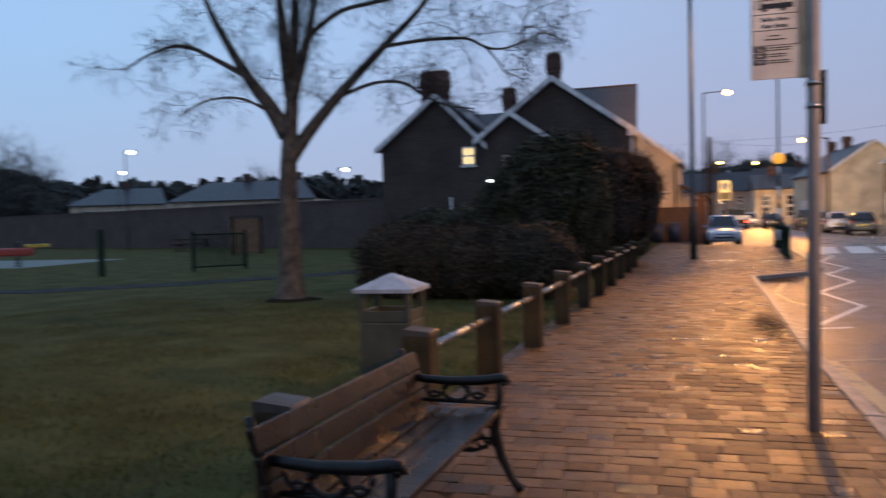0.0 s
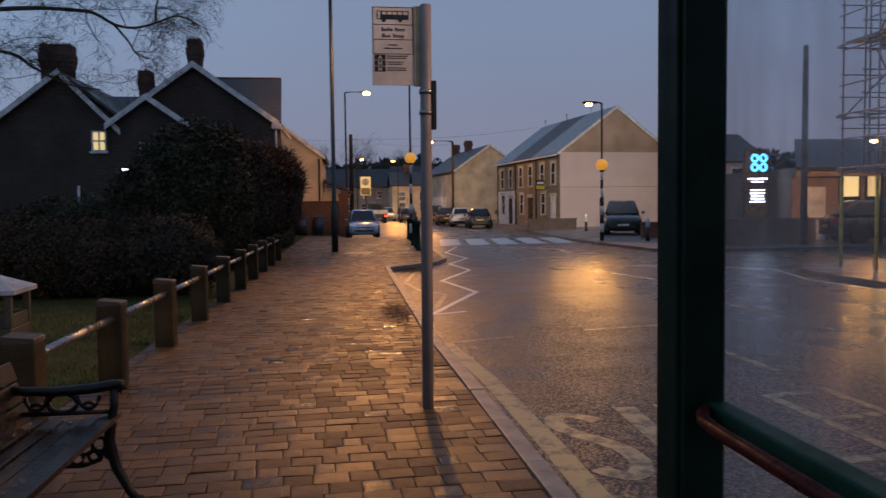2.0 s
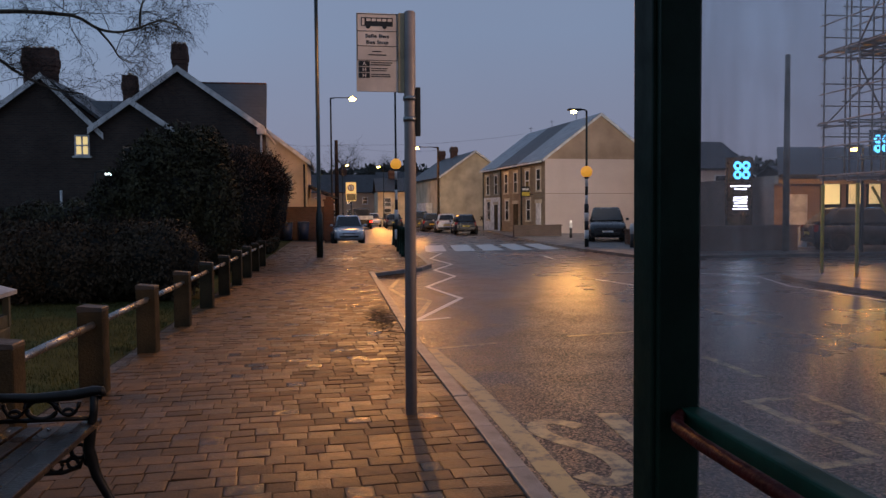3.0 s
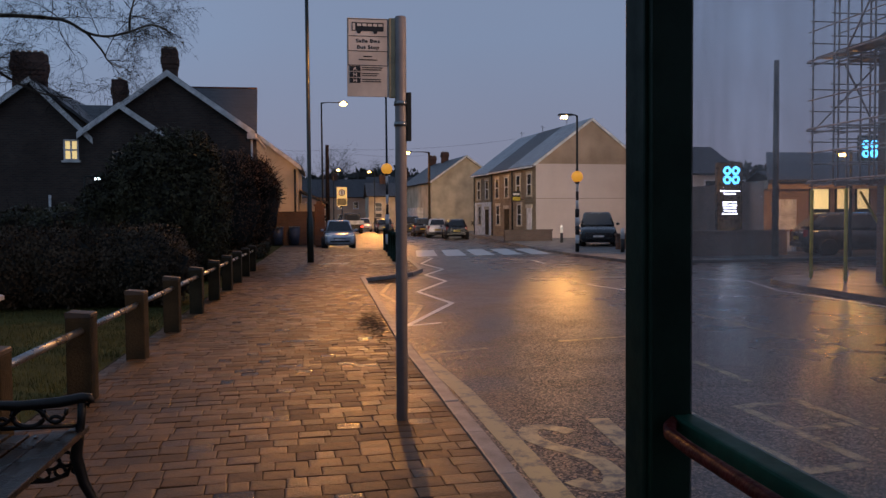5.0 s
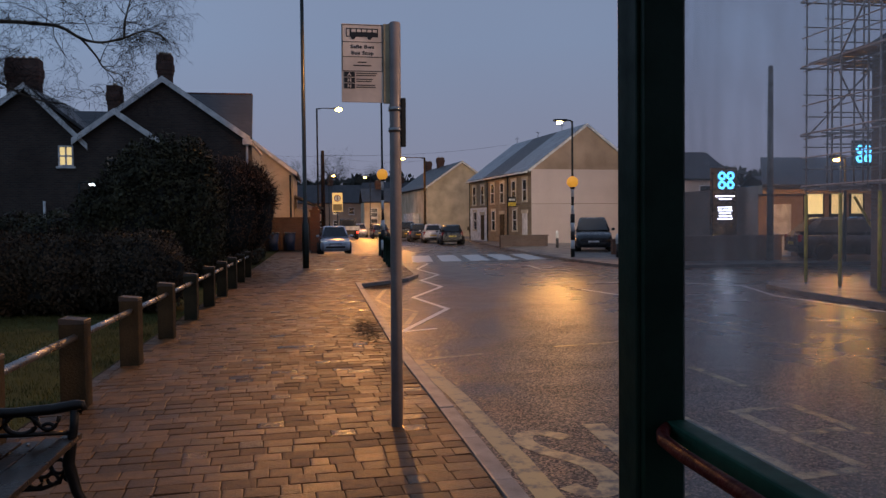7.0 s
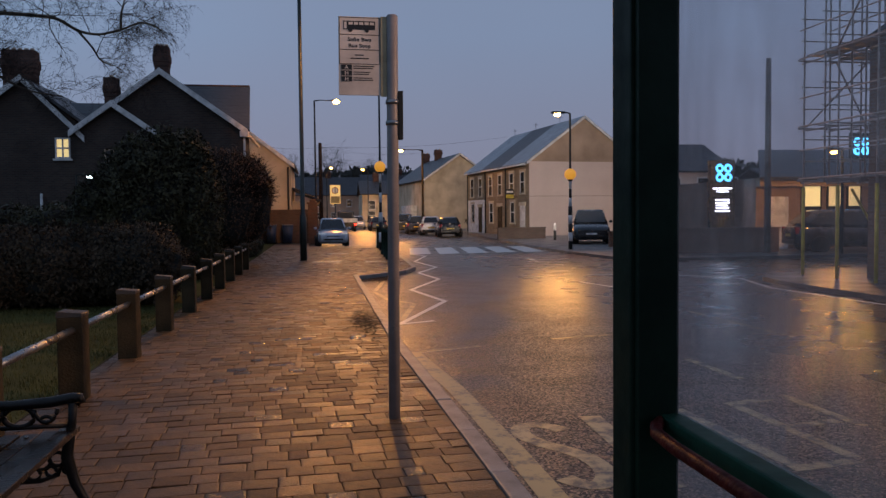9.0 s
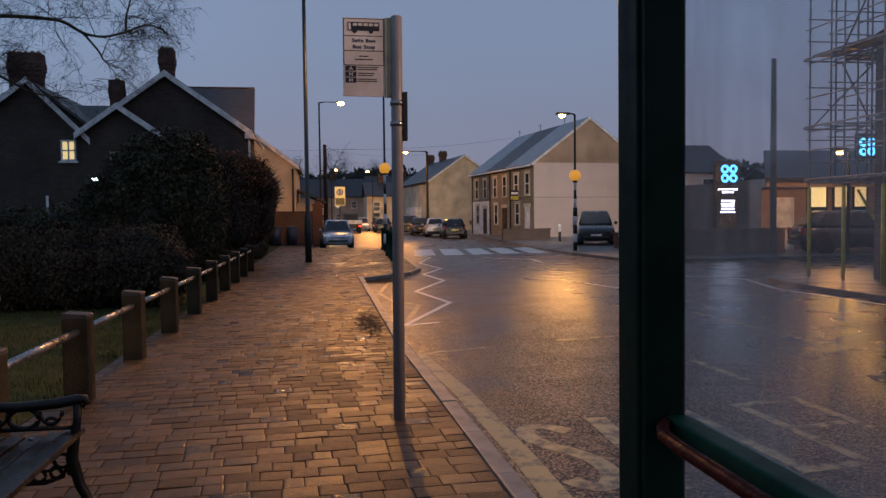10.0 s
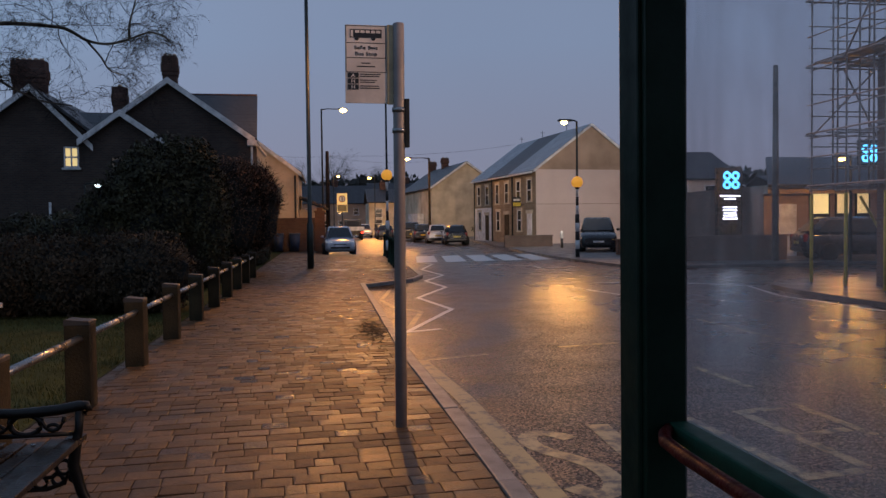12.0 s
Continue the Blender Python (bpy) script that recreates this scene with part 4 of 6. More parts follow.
# ---- park bench ----
def bench_end(parent, y):
    bm = B()
    # arm, swept down at the back and curled at the front
    tube(bm, [(-0.52, y, 0.60), (-0.42, y, 0.592), (-0.28, y, 0.585), (-0.1, y, 0.595), (0.0, y, 0.612), (0.035, y, 0.612), (0.045, y, 0.59), (0.025, y, 0.575)], [0.02, 0.023, 0.025, 0.027, 0.026, 0.022, 0.018, 0.014], 10)
    # front leg
    tube(bm, [(0.0, y, 0.59), (-0.005, y, 0.5), (-0.02, y, 0.42), (-0.035, y, 0.32), (0.0, y, 0.18), (0.06, y, 0.06), (0.09, y, 0.02), (0.12, y, 0.018)], [0.022, 0.02, 0.026, 0.03, 0.026, 0.022, 0.026, 0.02], 10)
    # rear leg and back upright
    tube(bm, [(-0.58, y, 0.755), (-0.555, y, 0.68), (-0.5, y, 0.5), (-0.47, y, 0.38), (-0.47, y, 0.26), (-0.54, y, 0.1), (-0.6, y, 0.02), (-0.63, y, 0.018)], [0.018, 0.02, 0.022, 0.026, 0.026, 0.022, 0.024, 0.02], 10)
    # seat bearer and arm bar
    tube(bm, [(-0.48, y, 0.36), (-0.3, y, 0.355), (-0.12, y, 0.37), (-0.02, y, 0.4)], 0.022, 8)
    tube(bm, [(-0.5, y, 0.475), (-0.02, y, 0.475)], 0.012, 8)
    # one large cast ring under the arm, leaf scrolls beside it, and lattice under the seat
    def hoop(cx, cz, rx, rz, thick, a0=0.0, a1=math.tau, n=16):
        tube(bm, [(cx + rx * math.cos(a0 + (a1 - a0) * k / n), y, cz + rz * math.sin(a0 + (a1 - a0) * k / n)) for k in range(n + 1)], thick, 6)
    hoop(-0.25, 0.528, 0.07, 0.05, 0.014)
    for sx in (-1, 1):
        hoop(-0.25 + sx * 0.125, 0.575, 0.055, 0.08, 0.011, math.pi * 1.05, math.pi * 1.95, 8)
        hoop(-0.25 + sx * 0.125, 0.50, 0.03, 0.026, 0.010, 0, math.pi, 7)
    for cx, cz, r in ((-0.08, 0.31, 0.035), (-0.155, 0.30, 0.04), (-0.23, 0.295, 0.035), (-0.3, 0.30, 0.04), (-0.38, 0.31, 0.04), (-0.19, 0.24, 0.03), (-0.27, 0.24, 0.03), (-0.11, 0.25, 0.025), (-0.03, 0.26, 0.025)):
        hoop(cx, cz, r, r, 0.010, 0, math.tau, 10)
    tube(bm, [(-0.03, y, 0.36), (-0.08, y, 0.23), (-0.16, y, 0.205), (-0.3, y, 0.205), (-0.4, y, 0.23), (-0.46, y, 0.34)], 0.013, 6)
    return part("end_frame", bm, IRON, parent, "ornate black cast-iron end frame")


bench = thing("park_bench", pose(-1.2, 0, 0), "weathered wooden slat bench with black cast-iron ends", "bench")
for y in (2.52, 4.08):
    bench_end(bench, y)
for k, (x, z) in enumerate(((-0.03, 0.425), (-0.125, 0.402), (-0.22, 0.392), (-0.315, 0.392), (-0.41, 0.398))):
    part("seat_slat", box(B(), x - 0.04, x + 0.04, 2.44, 4.16, z, z + 0.03, 0.007), SLAT, bench)
for z, x in ((0.47, -0.49), (0.575, -0.52), (0.68, -0.548)):
    bm = B()
    box(bm, -0.014, 0.014, 2.44, 4.16, -0.049, 0.049, 0.006)
    part("back_slat", bm, SLAT, bench, m=pose(x + 0.03, 0, z, 0, -17, 0))
for y in (2.52, 4.08):
    for x in (-0.03, -0.22, -0.41):
        part("bolt", ball(B(), (x, y, 0.438 if x > -0.1 else 0.428), 0.011, 8, 6, 0.5), GALV, bench)

# ---- litter bin ----
bin_ = thing("litter_bin", pose(-2.5, 5.75, 0, 0, 0, 4), "square grey-green litter bin with pale pyramid lid", "litter bin")
bm = B()
box(bm, -0.205, 0.205, -0.205, 0.205, -0.02, 0.70, 0.015)
part("body", bm, BIN, bin_)
for x in (-0.188, 0.188):
    for y in (-0.188, 0.188):
        part("corner_post", box(B(), x - 0.022, x + 0.022, y - 0.022, y + 0.022, 0.70, 0.93, 0.004), BIN, bin_)
bm = B()
for x0, x1, y0, y1 in ((-0.2, 0.2, -0.2, -0.175), (-0.2, 0.2, 0.175, 0.2), (-0.2, -0.175, -0.174, 0.174), (0.175, 0.2, -0.174, 0.174)):
    box(bm, x0, x1, y0, y1, 0.701, 0.785, 0.004)
part("rim", bm, BIN, bin_, "metal rim of the opening")
part("ash_plate", box(B(), -0.16, 0.16, -0.16, 0.16, 0.705, 0.72), IRON, bin_)
bm = B()
lo, md = [bm.verts.new((x * 0.245, y * 0.245, 0.93)) for x, y in ((-1, -1), (1, -1), (1, 1), (-1, 1))], [bm.verts.new((x * 0.245, y * 0.245, 0.96)) for x, y in ((-1, -1), (1, -1), (1, 1), (-1, 1))]
top = bm.verts.new((0, 0, 1.075))
bm.faces.new(lo[::-1])
for i in range(4):
    bm.faces.new((lo[i], lo[(i + 1) % 4], md[(i + 1) % 4], md[i]))
    bm.faces.new((md[i], md[(i + 1) % 4], top))
part("lid", bm, BINLID, bin_, "pale pyramid lid")

# ---- bus stop ----
stop = thing("bus_stop_sign", pose(0.555, 5.69, 0, 0, 0.35, 0), "grey bus stop pole with white bilingual flag sign", "bus stop")
part("pole", tube(B(), [(0, 0, -0.1), (0, 0, 2.935), (0, 0, 2.945)], [0.042, 0.042, 0.036], 24), POLEPAINT, stop)
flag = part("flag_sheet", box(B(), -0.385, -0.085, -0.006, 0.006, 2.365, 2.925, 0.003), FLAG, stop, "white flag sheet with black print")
part("flag_bracket", box(B(), -0.084, -0.04, -0.014, 0.014, 2.36, 2.93, 0.004), material("buff_bracket", (0.42, 0.34, 0.2), 0.45), stop, "buff metal edge channel")
for z in (2.32, 2.17):
    part("band_clip", tube(B(), [(0, 0, z - 0.016), (0, 0, z + 0.016)], 0.05, 24), GALV, stop, "steel band clip")
bm = B()
box(bm, 0.04, 0.075, -0.03, 0.03, 2.05, 2.40, 0.006)
part("timetable_edge", bm, STEEL, stop, "dark edge of a timetable case")


def print_bar(x0, x1, z0, z1, mat=INK, name="print"):
    return part(name, box(B(), x0, x1, -0.0085, -0.0055, z0, z1), mat, flag)


def lettering(txt, x, z, size, mat, nm="lettering"):
    cu = bpy.data.curves.new(nm, "FONT")
    cu.body, cu.size, cu.align_x, cu.extrude = txt, size, "CENTER", 0.0008
    cu.offset, cu.space_character = size * 0.022, 1.08
    ob = new(nm, cu)
    me = bpy.data.meshes.new_from_object(ob)
    bpy.data.objects.remove(ob)
    me.materials.append(mat)
    o2 = new(nm, me)
    o2.parent = flag
    o2.matrix_basis = pose(x, -0.0072, z, 90) @ Matrix.Diagonal((1.16, 1, 1, 1))
    return o2


FX0, FX1 = -0.378, -0.092
for z in (2.918, 2.796, 2.690, 2.588):
    print_bar(FX0, FX1, z - 0.002, z + 0.002)
for x in (FX0, FX1):
    print_bar(x - 0.002, x + 0.002, 2.588, 2.918)
# the bus pictogram
bm = B()
box(bm, -0.350, -0.122, -0.0086, -0.0056, 2.832, 2.893, 0.0)
part("bus_picture", bm, INK, flag, "black bus pictogram")
for k in range(5):
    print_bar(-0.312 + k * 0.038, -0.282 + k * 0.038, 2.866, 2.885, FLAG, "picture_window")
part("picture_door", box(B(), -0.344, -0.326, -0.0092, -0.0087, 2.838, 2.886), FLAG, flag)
for x in (-0.300, -0.182):
    part("picture_wheel", tube(B(), [(x, -0.0093, 2.829), (x, -0.0056, 2.829)], 0.016, 16), INK, flag)
for ob in [o for o in flag.children if o.name.startswith("picture_window")]:
    ob.location.y = -0.0006
lettering("Safle Bws", -0.235, 2.750, 0.036, INK)
lettering("Bus Stop", -0.235, 2.706, 0.036, INK)
print_bar(-0.27, -0.205, 2.648, 2.655)
print_bar(-0.30, -0.17, 2.624, 2.631)
for k, ch in enumerate("AHH"):
    z = 2.548 - k * 0.042
    print_bar(-0.368, -0.290, z - 0.002, z + 0.034)
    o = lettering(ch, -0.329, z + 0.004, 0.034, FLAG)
    o.location.y = -0.0095
    print_bar(-0.280, -0.13 - 0.03 * (k == 1) - 0.015 * (k == 2), z + 0.021, z + 0.027)
    print_bar(-0.280, -0.14 - 0.03 * (k == 1), z + 0.006, z + 0.012)


# ---- lamp columns ----
def lamp_column(x, y, h, reach, r0, r1, lens, mat, label, low=None, bowl=0.2, head=0.5):
    """A column with an outreach arm to reach metres along x, and a lantern."""
    ob = thing("street_lamp", pose(x, y, 0), label, "street lamp")
    part("column", tube(B(), [(0, 0, -0.1), (0, 0, 1.5), (0, 0, 1.56), (0, 0, h)], [r0, r0, r1, r1 * 0.8], 14), mat, ob)
    if reach:
        s = 1 if reach > 0 else -1
        part("arm", tube(B(), [(0, 0, h - 0.03), (reach * 0.3, 0, h + 0.03), (reach, 0, h + 0.02)], [r1 * 0.7, 0.03, 0.03], 10), mat, ob)
        part("lantern", box(B(), reach - 0.12 if s > 0 else reach - head, reach + head if s > 0 else reach + 0.12, -0.13, 0.13, h - 0.01, h + 0.07, 0.025), mat, ob)
        part("lens", ball(B(), (reach + s * head * 0.45, 0, h - 0.06), bowl, 16, 10, 0.6), lens, ob, "glowing lens bowl")
    return ob


DKGREENCOL = material("green_black_column", (0.02, 0.03, 0.026), 0.4, 0.2, 5, 40, 0.05)
lamp_column(-0.42, 27.0, 9.75, 1.35, 0.115, 0.075, LAMPWARM, DKGREENCOL, "tall dark lamp column on the pavement")
lamp_column(0.05, 54.0, 9.35, 1.25, 0.13, 0.07, LAMPWARM, STEEL, "tall street lamp with glowing sodium lantern", bowl=0.25)
lamp_column(8.5, 62.0, 6.7, -1.5, 0.13, 0.1, LAMPWARM, OAK, "street lamp on a timber pole with glowing lantern")
lamp_column(1.4, 96.0, 7.4, 0.35, 0.1, 0.06, LAMPWARM, STEEL, "distant glowing street lamp")
lamp_column(6.4, 96.0, 7.2, -0.4, 0.1, 0.06, LAMPWARM, STEEL, "distant glowing street lamp")
lamp_column(18.1, 24.6, 3.62, -0.15, 0.06, 0.05, LAMPWARM, STEEL, "low orange street lamp by the side road", bowl=0.16, head=0.4)
# column for the unseen lamp added across from the bus stop
lamp_column(10.6, 1.5, 5.7, -0.5, 0.08, 0.05, LAMPYEL, STEEL, "unseen street lamp added on the far pavement to light the bus stop")
for x, y, h, r in ((-38.8, 45.5, 6.95, 0.24), (-46, 53, 6.2, 0.22), (-22.0, 45, 4.95, 0.2), (-9.8, 34.6, 3.3, 0.12)):
    lamp_column(x, y, h, 0.25, 0.06, 0.045, LAMPWHITE, STEEL, "park lamp post with white lantern", head=0.6, bowl=r)


# ---- Belisha beacons ----
def beacon(x, y, globe, h, reach, lens, label):
    ob = lamp_column(x, y, h, reach, 0.085, 0.05, lens, STEEL, label, bowl=0.14, head=0.45)
    n, z = 7, 0.35
    step = (globe - 0.25 - z) / n
    for k in range(n):
        part("black_band" if k % 2 else "white_band", tube(B(), [(0, 0, z + k * step), (0, 0, z + (k + 1) * step - 0.003)], 0.089 if z + k * step < 1.5 else 0.058, 14), INK if k % 2 else WHITEPAINT, ob)
    part("globe", ball(B(), (0, -0.0, globe), 0.24, 20, 14), GLOBE, ob, "glowing amber globe")
    part("globe_collar", tube(B(), [(0, 0, globe - 0.30), (0, 0, globe - 0.2)], [0.07, 0.12], 12), INK, ob)
    return ob


beacon(2.8, 34.0, 3.62, 6.9, 0, LAMPYEL, "black and white striped crossing beacon with amber globe")
beacon(10.6, 31.6, 3.15, 5.7, -0.35, LAMPYEL, "striped crossing beacon column with amber globe and lantern")

# ---- bollards ----
bol = thing("bollard", pose(2.42, 26.6, 0), "dark green cast bollard by the crossing", "bollard", "crossing bollards")
part("shaft", tube(B(), [(0, 0, -0.1), (0, 0, 0.12), (0, 0, 0.14), (0, 0, 0.86), (0, 0, 0.88), (0, 0, 0.95), (0, 0, 1.0), (0, 0, 1.02)], [0.09, 0.09, 0.07, 0.06, 0.08, 0.08, 0.06, 0.02], 14), DARKGREEN, bol)
for x, y in ((2.5, 28.3), (2.56, 30.2), (2.85, 36.2)):
    copy_thing(bol, pose(x, y, 0))
wb = thing("bollard", pose(12.2, 30.6, 0), "short white banded bollard across the road", "bollard", "white bollards")
part("shaft", tube(B(), [(0, 0, -0.05), (0, 0, 0.55)], 0.08, 12), INK, wb)
part("band", tube(B(), [(0, 0, 0.55), (0, 0, 0.85), (0, 0, 0.98)], [0.085, 0.085, 0.05], 12), WHITEPAINT, wb, "white reflective band")
for x, y in ((13.5, 43.0), (13.1, 38.0)):
    copy_thing(wb, pose(x, y, 0))


# ---- vehicles ----
def loft(bm, rows):
    """Rings of equal length joined into a closed skin."""
    rings = [[bm.verts.new(p) for p in r] for r in rows]
    n = len(rows[0])
    for a, b in zip(rings, rings[1:]):
        for i in range(n):
            bm.faces.new((a[i], a[(i + 1) % n], b[(i + 1) % n], b[i])).smooth = True
    bm.faces.new(rings[0])
    bm.faces.new(rings[-1])
    bmesh.ops.recalc_face_normals(bm, faces=bm.faces[:])
    return bm


def slab(bm, quad, u0, u1, v0, v1, proud=0.008):
    """A thin panel lying on a four-cornered face, inside the given shares of its width and height."""
    a, b, c, d = [Vector(p) for p in quad]
    at = lambda u, v: a.lerp(b, u).lerp(d.lerp(c, u), v)
    ps = [at(u0, v0), at(u1, v0), at(u1 - 0.02, v1), at(u0 + 0.02, v1)]
    n = (b - a).cross(d - a).normalized() * proud
    lo, hi = [bm.verts.new(p - n) for p in ps], [bm.verts.new(p + n) for p in ps]
    fs = [bm.faces.new(lo), bm.faces.new(hi)] + [bm.faces.new((lo[i], lo[(i + 1) % 4], hi[(i + 1) % 4], hi[i])) for i in range(4)]
    bmesh.ops.recalc_face_normals(bm, faces=fs)
    return bm


def car(m, paint, L, W, H, label, lamps=False, group=""):
    """A car along y, its nose at -y."""
    ob = thing("car", m, label, "car", group)
    w, h, waist = W / 2, L / 2, 0.60 * H

    def ring(y, z0, z1, hw):
        e = (z1 - z0) * 0.28
        return [(-hw * 0.86, y, z0), (hw * 0.86, y, z0), (hw * 0.97, y, z0 + e * 0.6), (hw, y, z0 + e * 1.5), (hw * 0.97, y, z1 - e * 0.5), (hw * 0.88, y, z1 - e * 0.08), (hw * 0.6, y, z1 + 0.015), (-hw * 0.6, y, z1 + 0.015), (-hw * 0.88, y, z1 - e * 0.08), (-hw * 0.97, y, z1 - e * 0.5), (-hw, y, z0 + e * 1.5), (-hw * 0.97, y, z0 + e * 0.6)]
    part("body", loft(B(), [ring(-h, 0.36, waist * 0.66, w * 0.74), ring(-h + 0.06, 0.26, waist * 0.74, w * 0.86), ring(-h + 0.22, 0.21, waist * 0.82, w * 0.95), ring(-h + 0.55, 0.19, waist * 0.91, w * 0.99), ring(-h + L * 0.26, 0.19, waist * 0.99, w), ring(0, 0.19, waist, w), ring(h - 0.6, 0.2, waist * 1.03, w), ring(h - 0.2, 0.24, waist * 1.02, w * 0.95), ring(h - 0.05, 0.3, waist * 0.97, w * 0.88), ring(h, 0.4, waist * 0.88, w * 0.8)]), paint, ob)
    y0, y1, y2, y3 = -h + L * 0.22, -h + L * 0.42, h - L * 0.17, h - 0.16
    lo = [(-w * 0.9, y0, waist - 0.02), (w * 0.9, y0, waist - 0.02), (w * 0.9, y3, waist), (-w * 0.9, y3, waist)]
    hi = [(-w * 0.7, y1, H - 0.05), (w * 0.7, y1, H - 0.05), (w * 0.7, y2, H - 0.05), (-w * 0.7, y2, H - 0.05)]
    top = [(-w * 0.58, y1 + 0.2, H), (w * 0.58, y1 + 0.2, H), (w * 0.58, y2 - 0.22, H), (-w * 0.58, y2 - 0.22, H)]
    part("cabin", loft(B(), [lo, hi, top]), paint, ob)
    part("windscreen", slab(B(), (lo[0], lo[1], hi[1], hi[0]), 0.05, 0.95, 0.08, 0.95), CARGLASS, ob, "dark windscreen")
    part("rear_window", slab(B(), (lo[2], lo[3], hi[3], hi[2]), 0.1, 0.9, 0.2, 0.93), CARGLASS, ob, "dark rear window")
    for a, b in ((1, 2), (3, 0)):
        for u0, u1 in ((0.1, 0.5), (0.53, 0.9)) if a == 1 else ((0.1, 0.47), (0.5, 0.9)):
            part("side_window", slab(B(), (lo[a], lo[b], hi[b], hi[a]), u0, u1, 0.14, 0.9), CARGLASS, ob)
    for s in (-1, 1):
        part("mirror", ball(B(), (s * (w + 0.08), y0 + 0.32, waist + 0.07), 0.095, 10, 8, 0.75), paint, ob)
        part("headlamp", loft(B(), [[(s * w * 0.5, -h + 0.02, 0.60), (s * w * 0.86, -h + 0.16, 0.62), (s * w * 0.9, -h + 0.2, 0.72), (s * w * 0.52, -h + 0.06, 0.70)], [(s * w * 0.5, -h + 0.3, 0.60), (s * w * 0.9, -h + 0.42, 0.62), (s * w * 0.93, -h + 0.5, 0.75), (s * w * 0.52, -h + 0.35, 0.73)]]), HEADLAMP if lamps else ALLOY, ob)
        part("tail_lamp", box(B(), s * w * 0.8 - 0.09, s * w * 0.8 + 0.1, h - 0.16, h - 0.015, 0.66, 0.92, 0.03), TAILLENS, ob, "red tail lamp")
        for yy in (-h + L * 0.19, h - L * 0.2):
            part("wheel_arch", tube(B(), [(s * (w - 0.2), yy, 0.32), (s * (w + 0.004), yy, 0.32)], 0.37, 20), RUBBER, ob, "dark wheel arch")
            ty = part("wheel", tube(B(), [(s * w - 0.1, yy, 0.3), (s * w - 0.09, yy, 0.3), (s * w + 0.0, yy, 0.3), (s * w + 0.02, yy, 0.3)], [0.26, 0.3, 0.3, 0.26], 20), RUBBER, ob)
            part("rim", tube(B(), [(s * w - 0.05, yy, 0.3), (s * w + 0.03, yy, 0.3)], [0.19, 0.19], 12), ALLOY, ty)
    part("grille", box(B(), -w * 0.62, w * 0.62, -h - 0.012, -h + 0.1, 0.36, 0.46, 0.02), INK, ob, "black lower grille")
    part("upper_grille", box(B(), -w * 0.4, w * 0.4, -h - 0.006, -h + 0.1, 0.55, 0.60, 0.01), INK, ob)
    part("bumper", box(B(), -w * 0.8, w * 0.8, h - 0.06, h + 0.012, 0.3, 0.46, 0.03), INK, ob, "dark rear bumper")
    part("number_plate", box(B(), -0.26, 0.26, -h - 0.025, -h - 0.012, 0.46, 0.55), WHITEPAINT, ob)
    part("number_plate", box(B(), -0.26, 0.26, h - 0.02, h + 0.014, 0.56, 0.67), material("yellow_plate", (0.6, 0.42, 0.05), 0.4), ob)
    return ob


def paint(name, c):
    return material(name, c, 0.25, 0.08, 3, 40, 0, metal=0.25, coat=0.6)


car(pose(0.85, 41.9, -0.1, 0, 0, 1), paint("silver_blue_paint", (0.6, 0.66, 0.75)), 3.6, 1.6, 1.5, "small silver-blue hatchback parked by the kerb", True)
car(pose(9.75, 57.5, -0.1, 0, 0, 175), paint("black_paint", (0.015, 0.017, 0.02)), 4.2, 1.7, 1.45, "black saloon car parked along the road", group="parked cars")
car(pose(9.15, 62.8, -0.1, 0, 0, 175), paint("white_car_paint", (0.82, 0.82, 0.82)), 4.0, 1.7, 1.5, "white car parked along the road", group="parked cars")
car(pose(8.7, 68.5, -0.1, 0, 0, 176), paint("dark_blue_paint", (0.025, 0.035, 0.06)), 4.2, 1.75, 1.55, "dark blue car parked along the road", group="parked cars")
car(pose(8.4, 74.5, -0.1, 0, 0, 176), paint("dark_grey_paint", (0.04, 0.042, 0.05)), 4.5, 1.8, 1.75, "dark grey people carrier parked along the road", group="parked cars")
car(pose(14.0, 38.6, 0.0, 0, 0, -18), paint("black_paint", (0.015, 0.017, 0.02)), 4.6, 1.85, 1.7, "black off-road car parked behind a low wall", True)
car(pose(4.9, 93, -0.1, 0, 0, -2), paint("white_car_paint", (0.82, 0.82, 0.82)), 4.4, 1.75, 1.6, "white car parked far along the road", True)
car(pose(6.6, 84, -0.1, 0, 0, 178), paint("dark_blue_paint", (0.025, 0.035, 0.06)), 4.2, 1.75, 1.5, "dark car parked far along the road")
car(pose(6.9, 91, -0.1, 0, 0, 178), paint("dark_grey_paint", (0.04, 0.042, 0.05)), 4.2, 1.75, 1.5, "dark car parked far along the road")

# flatbed truck driving away
truck = thing("truck", pose(3.2, 82, -0.1), "flatbed truck with dark cab and pale dropside, tail lamps lit", "truck")
part("cab", box(B(), -0.85, 0.85, 1.9, 3.6, 0.5, 2.15, 0.12), paint("dark_grey_paint", (0.04, 0.042, 0.05)), truck)
part("cab_window", box(B(), -0.65, 0.65, 1.88, 1.9, 1.35, 1.95), CARGLASS, truck)
part("bed", box(B(), -1.0, 1.0, -1.7, 1.8, 0.8, 0.95, 0.02), INK, truck)
for x0, x1, y0, y1 in ((-1.0, 1.0, -1.73, -1.7), (-1.03, -1.0, -1.73, 1.8), (1.0, 1.03, -1.73, 1.8)):
    part("dropside", box(B(), x0, x1, y0, y1, 0.95, 1.35), WHITEPAINT, truck)
